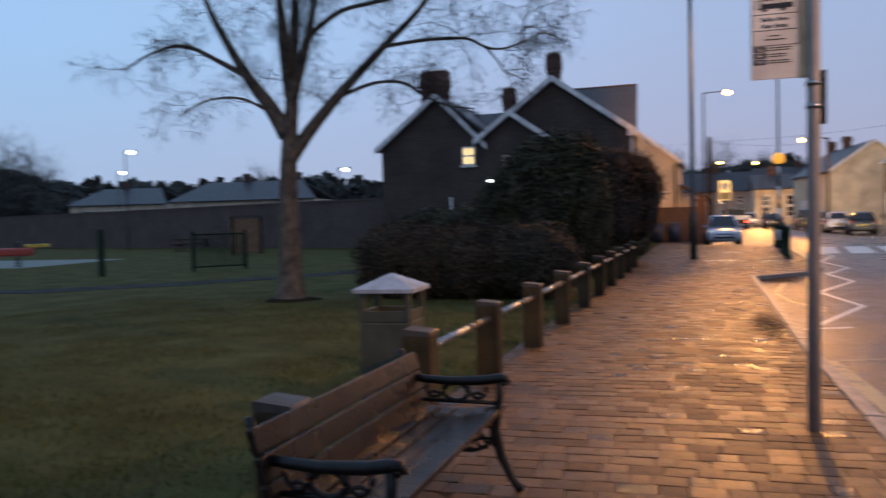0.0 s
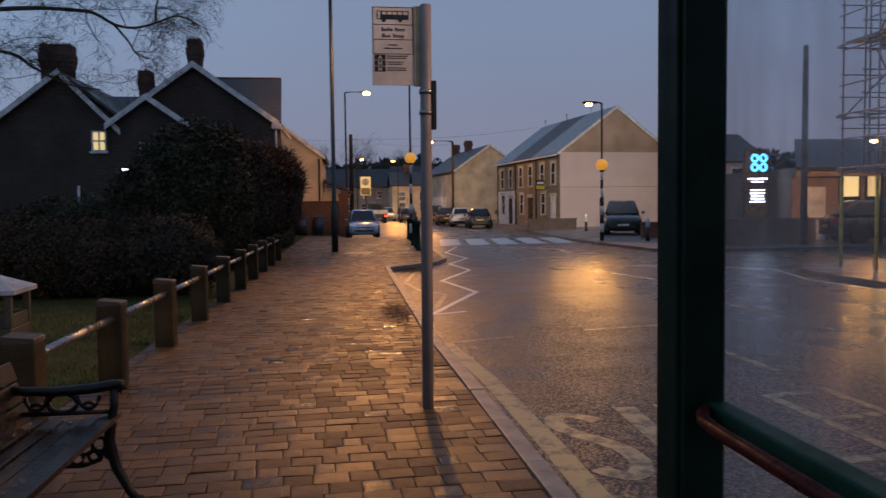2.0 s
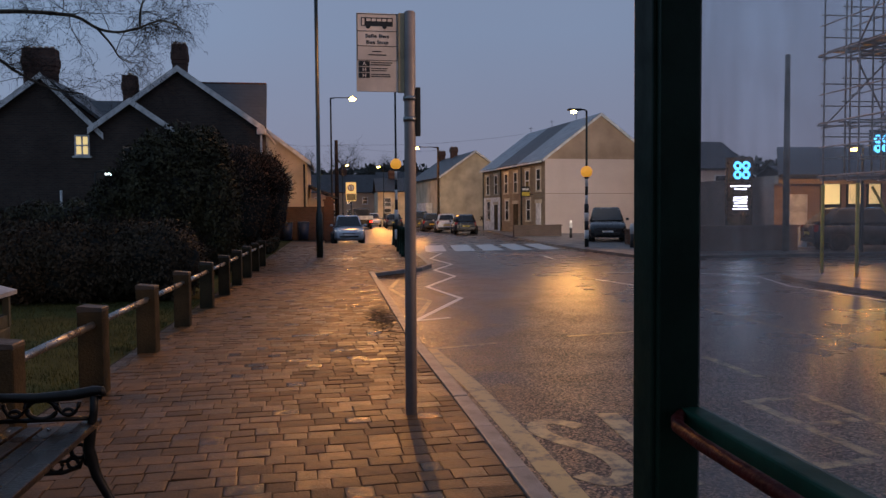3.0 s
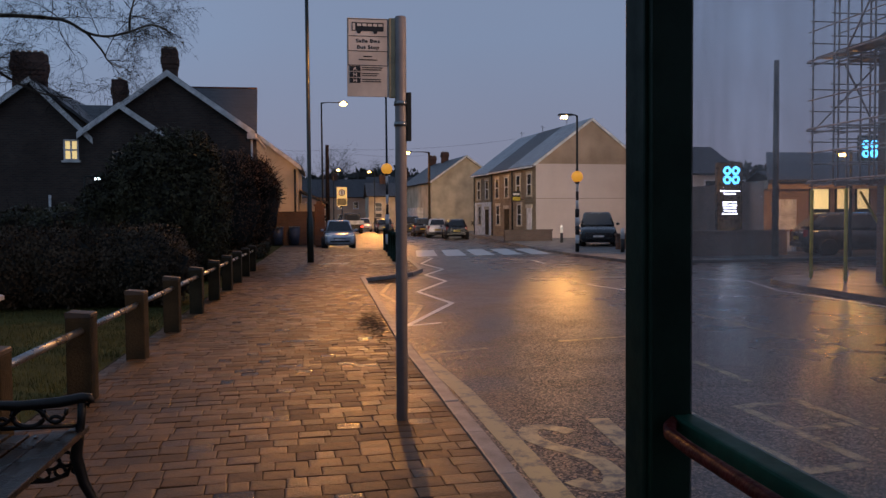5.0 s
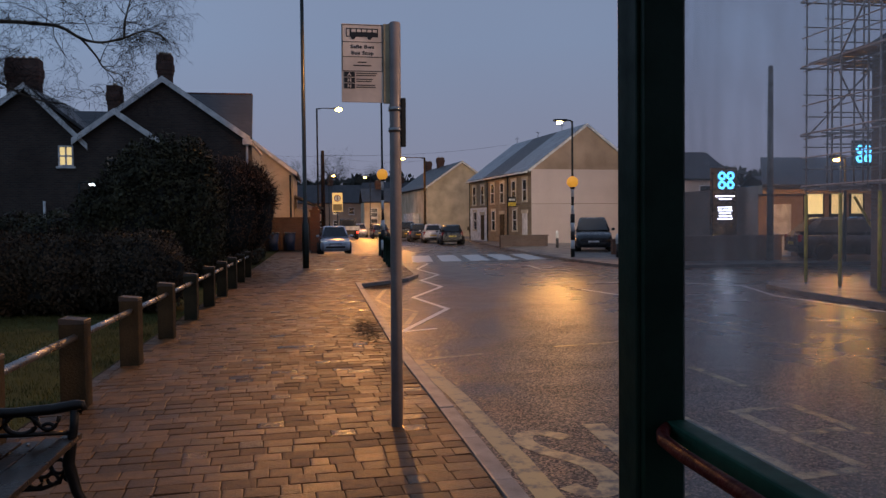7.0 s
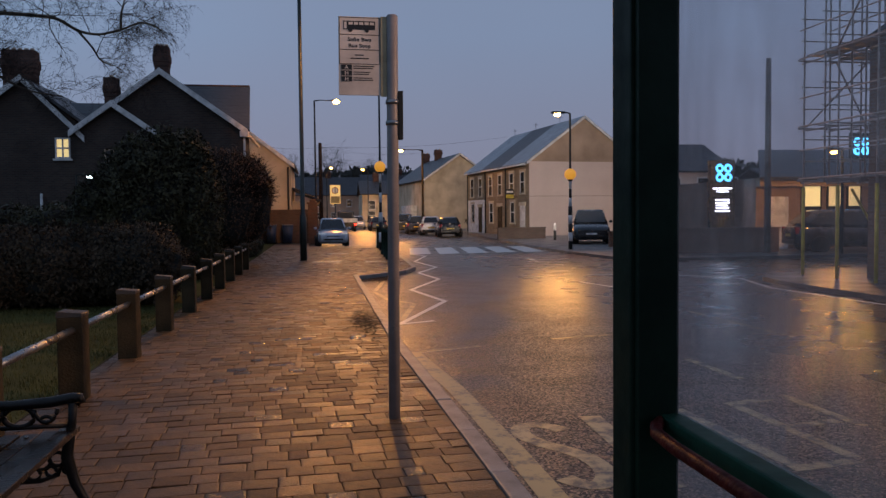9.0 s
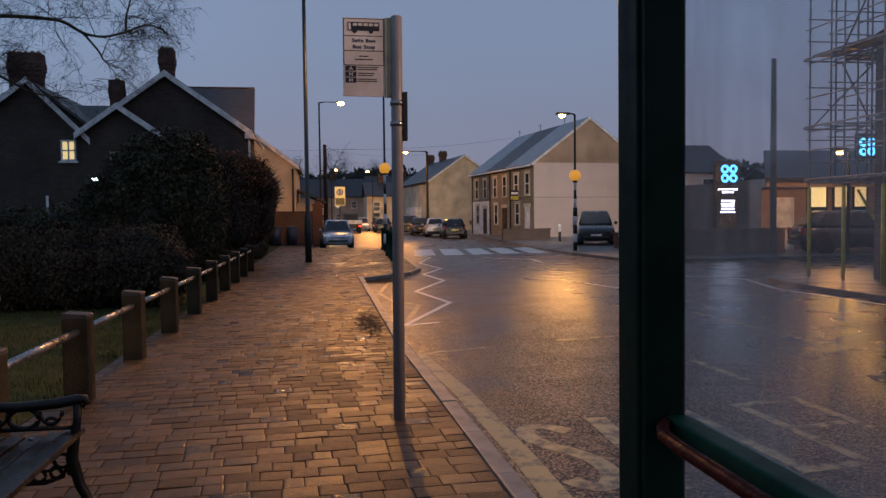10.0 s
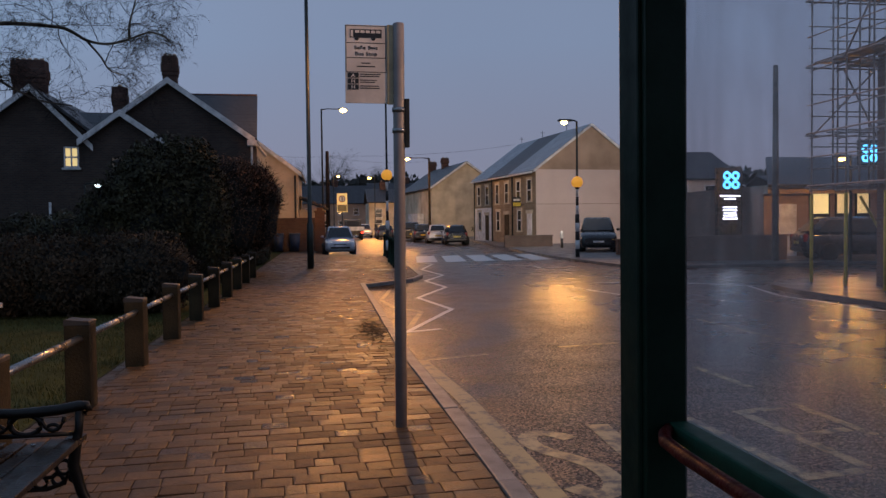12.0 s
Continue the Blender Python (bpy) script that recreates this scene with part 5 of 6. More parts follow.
for s in (-1, 1):
    part("tail_lamp", box(B(), s * 0.8 - 0.12, s * 0.8 + 0.12, -1.78, -1.731, 0.66, 0.8, 0.01), TAILRED, truck)
    for yy in (-1.0, 2.6):
        ty = part("wheel", tube(B(), [(s * 0.8 - 0.12, yy, 0.36), (s * 0.8 + 0.12, yy, 0.36)], 0.36, 18), RUBBER, truck)
        part("rim", tube(B(), [(s * 0.8 - 0.13, yy, 0.36), (s * 0.8 + 0.13, yy, 0.36)], 0.2, 12), ALLOY, ty)
part("chassis", box(B(), -0.5, 0.5, -1.6, 3.4, 0.45, 0.8), INK, truck)

# ---- wheeled bins by the garden wall ----
wbn = thing("wheeled_bin", pose(-2.45, 44.4, 0), "dark blue wheeled refuse bin against the wall", "bin", "wheeled bins")
part("body", loft(B(), [[(-0.22, -0.26, 0.06), (0.22, -0.26, 0.06), (0.22, 0.26, 0.06), (-0.22, 0.26, 0.06)], [(-0.29, -0.34, 1.0), (0.29, -0.34, 1.0), (0.29, 0.3, 1.0), (-0.29, 0.3, 1.0)]]), material("blue_plastic", (0.03, 0.06, 0.14), 0.4), wbn)
part("lid", box(B(), -0.31, 0.31, -0.38, 0.32, 1.0, 1.06, 0.02), material("blue_lid", (0.05, 0.11, 0.2), 0.4), wbn, "blue lid")
for s in (-1, 1):
    part("wheel", tube(B(), [(s * 0.23 - 0.03, 0.3, 0.1), (s * 0.23 + 0.03, 0.3, 0.1)], 0.1, 12), RUBBER, wbn)
copy_thing(wbn, pose(-1.55, 44.4, 0, 0, 0, 4))

# low brick wall in front of the terrace and the car park
for x0, x1, y0, y1, nm in ((11.0, 14.0, 46.5, 46.75, "wall_low"), (13.0, 18.5, 33.2, 33.45, "wall_low_front")):
    lw = B()
    box(lw, x0, x1, y0, y1, -0.05, 0.62)
    box(lw, x0 - 0.04, x1 + 0.04, y0 - 0.04, y1 + 0.04, 0.62, 0.7)
    setting(nm, lw, BRICKWALL if nm == "wall_low" else REDBRICK, "low brick garden wall", "wall")

# estate agent's board on the terrace
ag = thing("notice_board", TERR @ pose(-0.3, 2.2, 2.6), "dark and yellow board fixed to the terrace front", "sign")
part("arm", box(B(), 0.0, 0.28, -0.02, 0.02, 0.1, 0.14), STEEL, ag)
part("board", box(B(), -0.62, 0.0, -0.03, 0.0, 0.0, 0.7), INK, ag)
part("band", box(B(), -0.6, -0.02, -0.036, -0.031, 0.04, 0.3), material("board_yellow", (0.6, 0.45, 0.05), 0.5), ag, "yellow band")
part("print", box(B(), -0.55, -0.08, -0.035, -0.031, 0.42, 0.56), WHITEPAINT, ag)

# lit pub sign on a post
ps = thing("pub_sign", pose(2.0, 80, 0), "lit hanging pub sign on a post", "sign")
part("post", tube(B(), [(0, 0, -0.1), (0, 0, 2.75)], 0.07, 10), INK, ps)
part("board", box(B(), -0.52, 0.52, -0.05, 0.05, 2.75, 4.65, 0.03), PUBSIGN, ps, "glowing yellow board")
part("emblem", tube(B(), [(0, -0.07, 4.1), (0, -0.051, 4.1)], 0.34, 18), WHITEPAINT, ps, "pale round emblem")
part("emblem_ring", tube(B(), [(0.3 * math.cos(a), -0.075, 4.1 + 0.3 * math.sin(a)) for a in [k * math.tau / 18 for k in range(19)]], 0.045, 6), material("emblem_brown", (0.12, 0.07, 0.03), 0.6), ps, "brown ring")
part("emblem_bar", box(B(), -0.05, 0.05, -0.08, -0.071, 3.9, 4.3), material("emblem_brown", (0.12, 0.07, 0.03), 0.6), ps)
part("lower_panel", box(B(), -0.46, 0.46, -0.06, -0.051, 2.82, 3.5), material("panel_ochre", (0.3, 0.24, 0.11), 0.6), ps, "dull ochre lower panel")

# ---- beyond the shelter: sign, shop, scaffold ----
tot = thing("totem_sign", pose(16.6, 30, 0), "shop totem sign with glowing blue rings and white lines", "sign")
part("panel", box(B(), -0.55, 0.55, 0, 0.2, 0, 3.65, 0.02), material("dark_sign_panel", (0.02, 0.025, 0.03), 0.3), tot)


def rings(parent, cx, cz, s, y, wide=0.0):
    for i in (-1, 1):
        for j in (-1, 1):
            c = [(cx + i * s * 0.5 + s * 0.36 * math.cos(a), y, cz + j * s * 0.5 + s * 0.36 * math.sin(a)) for a in [k * math.tau / 18 + 0.3 for k in range(19)]]
            part("sign_ring", tube(B(), c, s * 0.14, 8), LOGOBLUE, parent, "glowing blue ring")


rings(tot, 0.05, 3.12, 0.37, -0.03)
for k, (z, w) in enumerate(((2.45, 0.85), (2.33, 0.5), (1.98, 0.6), (1.86, 0.62), (1.75, 0.5), (1.64, 0.55), (1.52, 0.65))):
    part("sign_line", box(B(), -w / 2, w / 2, -0.03, -0.002, z, z + 0.045), SIGNWHITE, tot, "glowing white line of print")

shop = thing("shop", pose(0, 0, 0), "low shop with lit windows behind the side road", "shop")
part("wall", box(B(), 17.5, 34, 29.0, 40, -0.1, 2.85), SHOPBRICK, shop)
part("roof", roof_slope(B(), (17.3, 28.4, 2.75), (34.3, 28.4, 2.75), (34.3, 34, 4.3), (20.6, 34, 4.3)), SLATE, shop)
part("fascia", box(B(), 17.5, 34, 28.7, 28.99, 2.5, 2.85), BROWNRENDER, shop)
for x0, x1, mt in ((19.55, 20.3, SHOPLIT), (20.7, 21.3, WINDOWLIT), (21.6, 22.1, WINDOWLIT)):
    fr_ = part("window", box(B(), x0 - 0.08, x1 + 0.08, 28.95, 28.999, 1.45, 2.6), STEEL, shop)
    part("pane", box(B(), x0, x1, 28.93, 28.949, 1.7, 2.5), mt, fr_)
part("door", box(B(), 18.1, 18.9, 28.94, 28.999, 0, 2.1), WHITEPAINT, shop)
sg = thing("shop_sign", pose(21.85, 28.55, 4.1), "glowing blue ring sign on the shop roof edge", "sign")
part("backing", box(B(), -0.5, 0.5, 0.06, 0.12, -0.55, 0.55, 0.01), material("dark_sign_panel", (0.02, 0.025, 0.03)), sg)
rings(sg, 0, 0, 0.36, 0.0)
# houses behind
for x0, x1, y, h, r in ((16, 21, 48, 4.2, 6.2), (24, 36, 46, 3.0, 4.4)):
    hb = thing("house", pose(0, 0, 0), "dim rendered house across the side road", "house")
    part("wall", box(B(), x0 + 6, x1 + 6, y, y + 8, -0.1, h), PINKRENDER, hb)
    part("roof", roof_slope(B(), (x0 + 5.7, y - 0.3, h - 0.1), (x1 + 6.3, y - 0.3, h - 0.1), (x1 + 6.3, y + 4, r), (x0 + 5.7, y + 4, r)), SLATE, hb)
    part("roof", roof_slope(B(), (x0 + 5.7, y + 8.3, h - 0.1), (x1 + 6.3, y + 8.3, h - 0.1), (x1 + 6.3, y + 4, r), (x0 + 5.7, y + 4, r)), SLATE, hb)
    for k in range(3):
        window_y(hb, x0 + 7.2 + 2 * k, h - 1.7, 0.9, 1.3, y - 0.005)
car(pose(19.6, 26.3, 0, 0, 0, 75), paint("dark_grey_paint", (0.04, 0.042, 0.05)), 4.3, 1.75, 1.55, "dark car parked outside the shop")
lw = B()
box(lw, 12.6, 17.0, 26.6, 26.85, -0.05, 0.85)
box(lw, 12.55, 17.05, 26.56, 26.9, 0.85, 0.93)
setting("wall_corner", lw, SHOPBRICK, "low brick wall at the side road corner", "wall")
tp = thing("telegraph_pole", pose(16.15, 26.0, 0), "tall timber telegraph pole", "pole")
part("pole", tube(B(), [(0, 0, -0.1), (0, 0, 3), (0, 0, 7.0)], [0.12, 0.11, 0.085], 12), material("weathered_pole", (0.17, 0.14, 0.12), 0.8, 0.3, 5, 40, 0.3), tp)
part("step_bolt", tube(B(), [(-0.2, 0, 5.4), (0.2, 0, 5.4)], 0.015, 6), GALV, tp)

tp2 = thing("telegraph_pole", pose(0.38, 53.0, 0), "dark timber telegraph pole beside the street lamp", "pole")
part("pole", tube(B(), [(0, 0, -0.1), (0, 0, 3), (0, 0, 6.4)], [0.15, 0.135, 0.11], 12), TWIG, tp2)
for k, (xe, ye, ze) in enumerate(((-5.25, 58, 7.0), (15.0, 60, 7.6), (8.5, 62, 6.5))):
    ca = thing("overhead_cable", pose(0.38, 53.0, 6.1), "thin sagging overhead telephone cable", "cable", "overhead cables")
    dx, dy, dz = xe - 0.38, ye - 53.0, ze - 6.1
    part("wire", tube(B(), [(dx * t, dy * t, dz * t - 1.2 * t * (1 - t)) for t in [q / 12 for q in range(13)]], 0.007, 5), INK, ca)

build = thing("building", pose(0, 0, 0), "corner building behind scaffolding", "building")
part("wall", box(B(), 12.0, 24, 6, 15.45, -0.1, 5.2), SHOPBRICK, build)
part("roof", roof_slope(B(), (11.85, 15.65, 5.1), (24, 15.65, 5.1), (24, 11, 8.2), (15.2, 11, 8.2)), SLATE, build)

YELLOWTUBE = material("yellow_sleeve", (0.8, 0.58, 0.08), 0.5, 0.2, 6, 40, 0)
SCAFTUBE = material("scaffold_tube", (0.58, 0.5, 0.46), 0.6, 0.3, 8, 40, 0.05, metal=0.2)
PLANK = material("scaffold_plank", (0.3, 0.21, 0.15), 0.7, 0.3, 3, 40, 0.2)
scaf = thing("scaffold", pose(0, 0, 0), "steel tube scaffold with planks and yellow sleeves", "scaffold")
SX, SY, SZ = (11.15, 11.8, 12.6, 13.9, 15.2), (16.5, 15.75), (2.2, 3.4, 4.95, 6.45, 7.7)


def bar(nm, a, b, r, mat=None, label=""):
    return part(nm, tube(B(), [a, b], r, 8), mat or SCAFTUBE, scaf, label)


for x in SX:
    for y in SY:
        bar("standard", (x, y, -0.02 if x < 11.5 and y > 16 else 2.15), (x, y, 8.9), 0.021)
        if x < 11.5 and y > 16:
            bar("sleeve", (x, y, 0.03), (x, y, 2.05), 0.04, YELLOWTUBE, "yellow protective sleeve")
SIDE_Y = (15.3, 14.1, 12.6, 11.0)
for y in SIDE_Y:
    bar("standard", (11.15, y, -0.02), (11.15, y, 8.9), 0.021)
    bar("standard", (11.8, y, 2.15), (11.8, y, 8.9), 0.021)
    bar("sleeve", (11.15, y, 0.03), (11.15, y, 2.05), 0.04, YELLOWTUBE, "yellow protective sleeve")
for z in SZ:
    for y in SY:
        bar("ledger", (11.02, y + 0.04, z), (15.5, y + 0.04, z), 0.021)
        for dz in (0.45, 0.95):
            bar("guard_rail", (11.1, y + 0.04, z + dz), (15.5, y + 0.04, z + dz), 0.016)
    for x in (11.11, 11.84):
        bar("ledger", (x, 16.62, z + 0.05), (x, 10.6, z + 0.05), 0.021)
        bar("guard_rail", (x, 16.6, z + 0.7), (x, 10.6, z + 0.7), 0.016)
    for x in SX:
        bar("transom", (x + 0.04, 15.6, z - 0.05), (x + 0.04, 16.65, z - 0.05), 0.018)
    for y in SIDE_Y:
        bar("transom", (10.95, y + 0.04, z), (11.95, y + 0.04, z), 0.018)
    if z > 4:
        for k in range(3):
            part("plank", box(B(), 12.0, 15.4, 15.78 + 0.24 * k, 16.0 + 0.24 * k, z + 0.03, z + 0.07), PLANK, scaf)
            part("plank", box(B(), 11.18 + 0.21 * k, 11.37 + 0.21 * k, 10.7, 16.45, z + 0.08, z + 0.12), PLANK, scaf)
for a, b, mt in (((12.35, 16.45, 2.0), (13.5, 16.45, 0.2), YELLOWTUBE), ((11.15, 16.45, 3.4), (12.75, 16.45, 4.95), None), ((12.75, 16.45, 3.4), (11.9, 16.45, 4.95), None), ((11.1, 15.3, 4.95), (11.1, 14.1, 6.45), None), ((12.0, 16.45, 6.45), (11.15, 16.45, 7.7), None)):
    bar("brace", a, b, 0.032 if mt else 0.021, mt)

# ---- park things ----
setting("park_path", prism(B(), [(-40, 14.2), (-40, 13.2), (-15.5, 14.6), (-13.0, 16.8), (-10.5, 20.0), (-8.6, 24.5), (-9.6, 24.8), (-11.5, 20.6), (-14, 17.6), (-16.5, 15.6)], -0.1, -0.008, "z"), PATHGREY, "damp grey path across the park", "path")
setting("park_court", prism(B(), [(-45, 22.5), (-26.5, 24.6), (-27.5, 32), (-50, 30)], -0.1, -0.006, "z"), material("pale_court", (0.15, 0.18, 0.155), 0.7), "pale paved play area", "play area")
gp = thing("notice_stand", pose(-18.3, 20.1, 0), "dark green timber post in the park", "post")
part("post", box(B(), -0.09, 0.09, -0.06, 0.06, -0.1, 1.5, 0.02), DARKGREEN, gp)
gb = thing("mesh_gate", pose(-15.9, 23.0, 0, 0, 0, 50), "dark green mesh gate panel on the lawn", "gate")
for x in (-0.9, 0.9):
    part("post", box(B(), x - 0.05, x + 0.05, -0.05, 0.05, -0.1, 1.35), DARKGREEN, gb)
for k in range(15):
    part("bar", box(B(), -0.82 + 0.113 * k, -0.785 + 0.113 * k, -0.012, 0.012, 0.08, 1.25), DARKGREEN, gb)
for z in (0.1, 1.2):
    part("rail", box(B(), -0.85, 0.85, -0.02, 0.02, z, z + 0.05), DARKGREEN, gb)
tb = thing("timber_board", pose(-23.1, 36, 0, 0, 0, 55), "brown timber information board", "board")
part("panel", box(B(), -0.9, 0.9, -0.05, 0.05, 0.05, 1.85, 0.02), material("tan_board", (0.22, 0.13, 0.075), 0.7), tb)
for x in (-0.8, 0.8):
    part("post", box(B(), x - 0.08, x + 0.08, -0.08, 0.08, -0.1, 1.95), OAK, tb)
part("top_rail", box(B(), -0.98, 0.98, -0.1, 0.1, 1.95, 2.03), OAK_CAP, tb)
pt = thing("picnic_table", pose(-30.5, 41.5, 0, 0, 0, 20), "dark timber picnic table by the park wall", "table")
part("tabletop", box(B(), -1.1, 1.1, -0.38, 0.38, 0.7, 0.76), OAK, pt)
for s in (-1, 1):
    part("bench_plank", box(B(), -1.1, 1.1, s * 0.75 - 0.13, s * 0.75 + 0.13, 0.42, 0.47), OAK, pt)
    part("leg_frame", tube(B(), [(s * 0.8, -0.75, 0.0), (s * 0.8, -0.3, 0.7)], 0.05, 6), OAK, pt)
    part("leg_frame", tube(B(), [(s * 0.8, 0.75, 0.0), (s * 0.8, 0.3, 0.7)], 0.05, 6), OAK, pt)
    part("bearer", box(B(), s * 0.8 - 0.04, s * 0.8 + 0.04, -0.85, 0.85, 0.34, 0.42), OAK, pt)
pe = thing("play_equipment", pose(-27.5, 25.5, 0, 0, 0, 35), "red and yellow spring rocker in the play area", "play equipment")
part("spring", tube(B(), [(0.12 * math.cos(k * 0.7), 0.12 * math.sin(k * 0.7), 0.012 * k) for k in range(40)], 0.02, 6), IRON, pe)
part("body", box(B(), -0.9, 0.6, -0.18, 0.18, 0.46, 0.8, 0.08), material("rocker_red", (0.35, 0.05, 0.035), 0.4), pe)
part("seat", box(B(), 0.3, 1.2, -0.15, 0.15, 0.8, 0.95, 0.04), material("rocker_yellow", (0.55, 0.4, 0.05), 0.4), pe)
part("handle", tube(B(), [(0.0, -0.25, 1.05), (0.0, 0.25, 1.05)], 0.03, 8), IRON, pe)
part("handle_stem", tube(B(), [(0, 0, 0.8), (0, 0, 1.05)], 0.04, 8), IRON, pe)


# ---- trees and hedges ----
def addtube(V, F, pts, radii, sides):
    base = len(V)
    n = len(pts)
    for i in range(n):
        d = (pts[min(i + 1, n - 1)] - pts[max(i - 1, 0)]).normalized()
        u = d.cross(Vector((0.3, 0.2, 1)) if abs(d.z) < 0.9 else Vector((1, 0, 0))).normalized()
        w = d.cross(u)
        for k in range(sides):
            a = k * math.tau / sides
            V.append(pts[i] + radii[i] * (math.cos(a) * u + math.sin(a) * w))
    for i in range(n - 1):
        for k in range(sides):
            F.append((base + i * sides + k, base + i * sides + (k + 1) % sides, base + (i + 1) * sides + (k + 1) % sides, base + (i + 1) * sides + k))


def shoots(V, F, rnd, line, r0, level, lengths, counts, droop, from_=0.25):
    """Side shoots along a line, and theirs in turn."""
    for _ in range(counts[level]):
        i = rnd.uniform(from_, 1.0) * (len(line) - 1)
        k = min(int(i), len(line) - 2)
        p = line[k].lerp(line[k + 1], i - k)
        along = (line[k + 1] - line[k]).normalized()
        d = (along * rnd.uniform(0.2, 1.0) + Vector((rnd.gauss(0, 0.6), rnd.gauss(0, 0.6), rnd.gauss(0.15, 0.5)))).normalized()
        ln = lengths[level] * rnd.uniform(0.5, 1.25)
        pts, q = [p], p.copy()
        seg = 5 if level < 2 else 4
        for s in range(seg):
            d = (d + Vector((rnd.gauss(0, 0.26), rnd.gauss(0, 0.26), rnd.gauss(0, 0.24) - droop[level] * (s + 1) / seg))).normalized()
            q = q + d * ln / seg
            pts.append(q)
        r = max(r0 * (1 - 0.5 * i / len(line)), 0.0028)
        addtube(V, F, pts, [r * (1 - 0.7 * s / seg) for s in range(seg + 1)], 5 if level == 0 else 3)
        if level + 1 < len(counts):
            shoots(V, F, rnd, pts, r * 0.62, level + 1, lengths, counts, droop, 0.2)


rnd = random.Random(11)
tree = thing("tree", pose(0, 0, 0), "bare winter birch tree with drooping twigs on the lawn", "tree")
BOUGHS = [
    ([(-7.92, 13.7, -0.1), (-7.9, 13.7, 0.5), (-7.9, 13.7, 1.6), (-7.87, 13.7, 2.7), (-7.78, 13.7, 3.6), (-7.70, 13.7, 4.6), (-7.63, 13.75, 5.9), (-7.55, 13.8, 7.5), (-7.6, 13.9, 9.6)], 0.29, 0.03, 16),
    ([(-7.88, 13.7, 3.25), (-8.2, 13.65, 3.8), (-8.55, 13.55, 4.3), (-8.95, 13.45, 5.0), (-9.4, 13.35, 5.95), (-9.8, 13.3, 7.4)], 0.15, 0.02, 14),
    ([(-8.6, 13.55, 4.4), (-9.2, 13.45, 4.75), (-9.9, 13.3, 5.1), (-10.6, 13.2, 5.0), (-11.2, 13.1, 4.7)], 0.055, 0.012, 9),
    ([(-7.85, 13.7, 2.75), (-7.4, 13.8, 3.35), (-6.7, 13.9, 4.1), (-5.9, 14, 4.85), (-5.05, 14.0, 5.6), (-4.5, 14, 6.6)], 0.13, 0.02, 14),
    ([(-5.9, 14, 4.85), (-5.1, 13.9, 4.87), (-4.5, 13.9, 4.85), (-4.15, 13.9, 4.8), (-3.83, 13.9, 4.62), (-3.5, 13.9, 4.57), (-3.15, 13.9, 4.66), (-2.8, 13.9, 4.78), (-2.5, 13.9, 4.66)], 0.034, 0.01, 12),
    ([(-3.85, 13.9, 4.63), (-3.62, 13.9, 4.35), (-3.5, 13.9, 4.15), (-3.3, 13.9, 4.05)], 0.018, 0.007, 5),
    ([(-3.16, 13.9, 4.66), (-3.15, 13.9, 4.9), (-3.1, 13.9, 5.1), (-3.02, 13.9, 5.4)], 0.02, 0.008, 6),
    ([(-6.8, 13.9, 3.95), (-6.1, 13.9, 4.15), (-5.5, 13.9, 4.12), (-5.16, 13.9, 3.9), (-4.65, 13.9, 3.63), (-4.1, 13.9, 3.53)], 0.035, 0.01, 12),
    ([(-7.75, 13.7, 3.9), (-7.35, 13.6, 4.9), (-7.0, 13.5, 6.1), (-6.6, 13.5, 7.8)], 0.09, 0.02, 12),
    ([(-7.82, 13.7, 4.0), (-8.05, 13.9, 5.0), (-8.2, 14, 6.4), (-8.5, 14, 8.2)], 0.08, 0.02, 12),
    ([(-7.3, 13.6, 5.1), (-6.6, 13.6, 5.5), (-5.8, 13.6, 5.6), (-4.9, 13.5, 5.75), (-4.2, 13.4, 6.2)], 0.05, 0.014, 9),
    ([(-8.0, 13.6, 3.6), (-8.6, 13.3, 3.95), (-9.2, 13.1, 3.95), (-9.7, 13.0, 3.75)], 0.03, 0.01, 6),
    ([(-7.7, 13.8, 4.4), (-7.9, 14.8, 5.6), (-8.2, 15.8, 6.9)], 0.08, 0.02, 8),
    ([(-7.7, 13.6, 4.4), (-7.4, 12.7, 5.7), (-7.2, 11.9, 7.0)], 0.08, 0.02, 8),
]
V, F, TV, TF = [], [], [], []
for pts, ra, rb, cnt in BOUGHS:
    line = smooth_line(pts, 5)
    n = len(line)
    trunk = ra > 0.25
    rad = [ra + (rb - ra) * (i / (n - 1)) ** (0.75 if trunk else 0.8) + (0.10 * max(0, 1 - i / 4) if trunk else 0) for i in range(n)]
    addtube(V, F, line, [r * (1.0 if trunk else 1.25) for r in rad], 14 if trunk else 8)
    shoots(TV, TF, rnd, line, 0.010, 0, (0.85, 0.5, 0.34, 0.22), (cnt, 6, 5, 3), (0.03, 0.12, 0.35, 0.5), 0.5 if trunk else 0.25)
ob = raw("trunk", V, F, BARK, tree, "dark trunk and limbs")
for p in ob.data.polygons:
    p.use_smooth = True
raw("crown", TV, TF, TWIG, tree, "fine bare drooping twigs")
part("bare_earth", loft(B(), [[(-7.9 + 0.6 * math.cos(a) * (1 + 0.15 * math.sin(3 * a)), 13.7 + 0.6 * math.sin(a), -0.02) for a in [k * math.tau / 16 for k in range(16)]], [(-7.9 + 0.4 * math.cos(a), 13.7 + 0.38 * math.sin(a), 0.03) for a in [k * math.tau / 16 for k in range(16)]]]), EARTH, tree, "bare earth round the trunk")


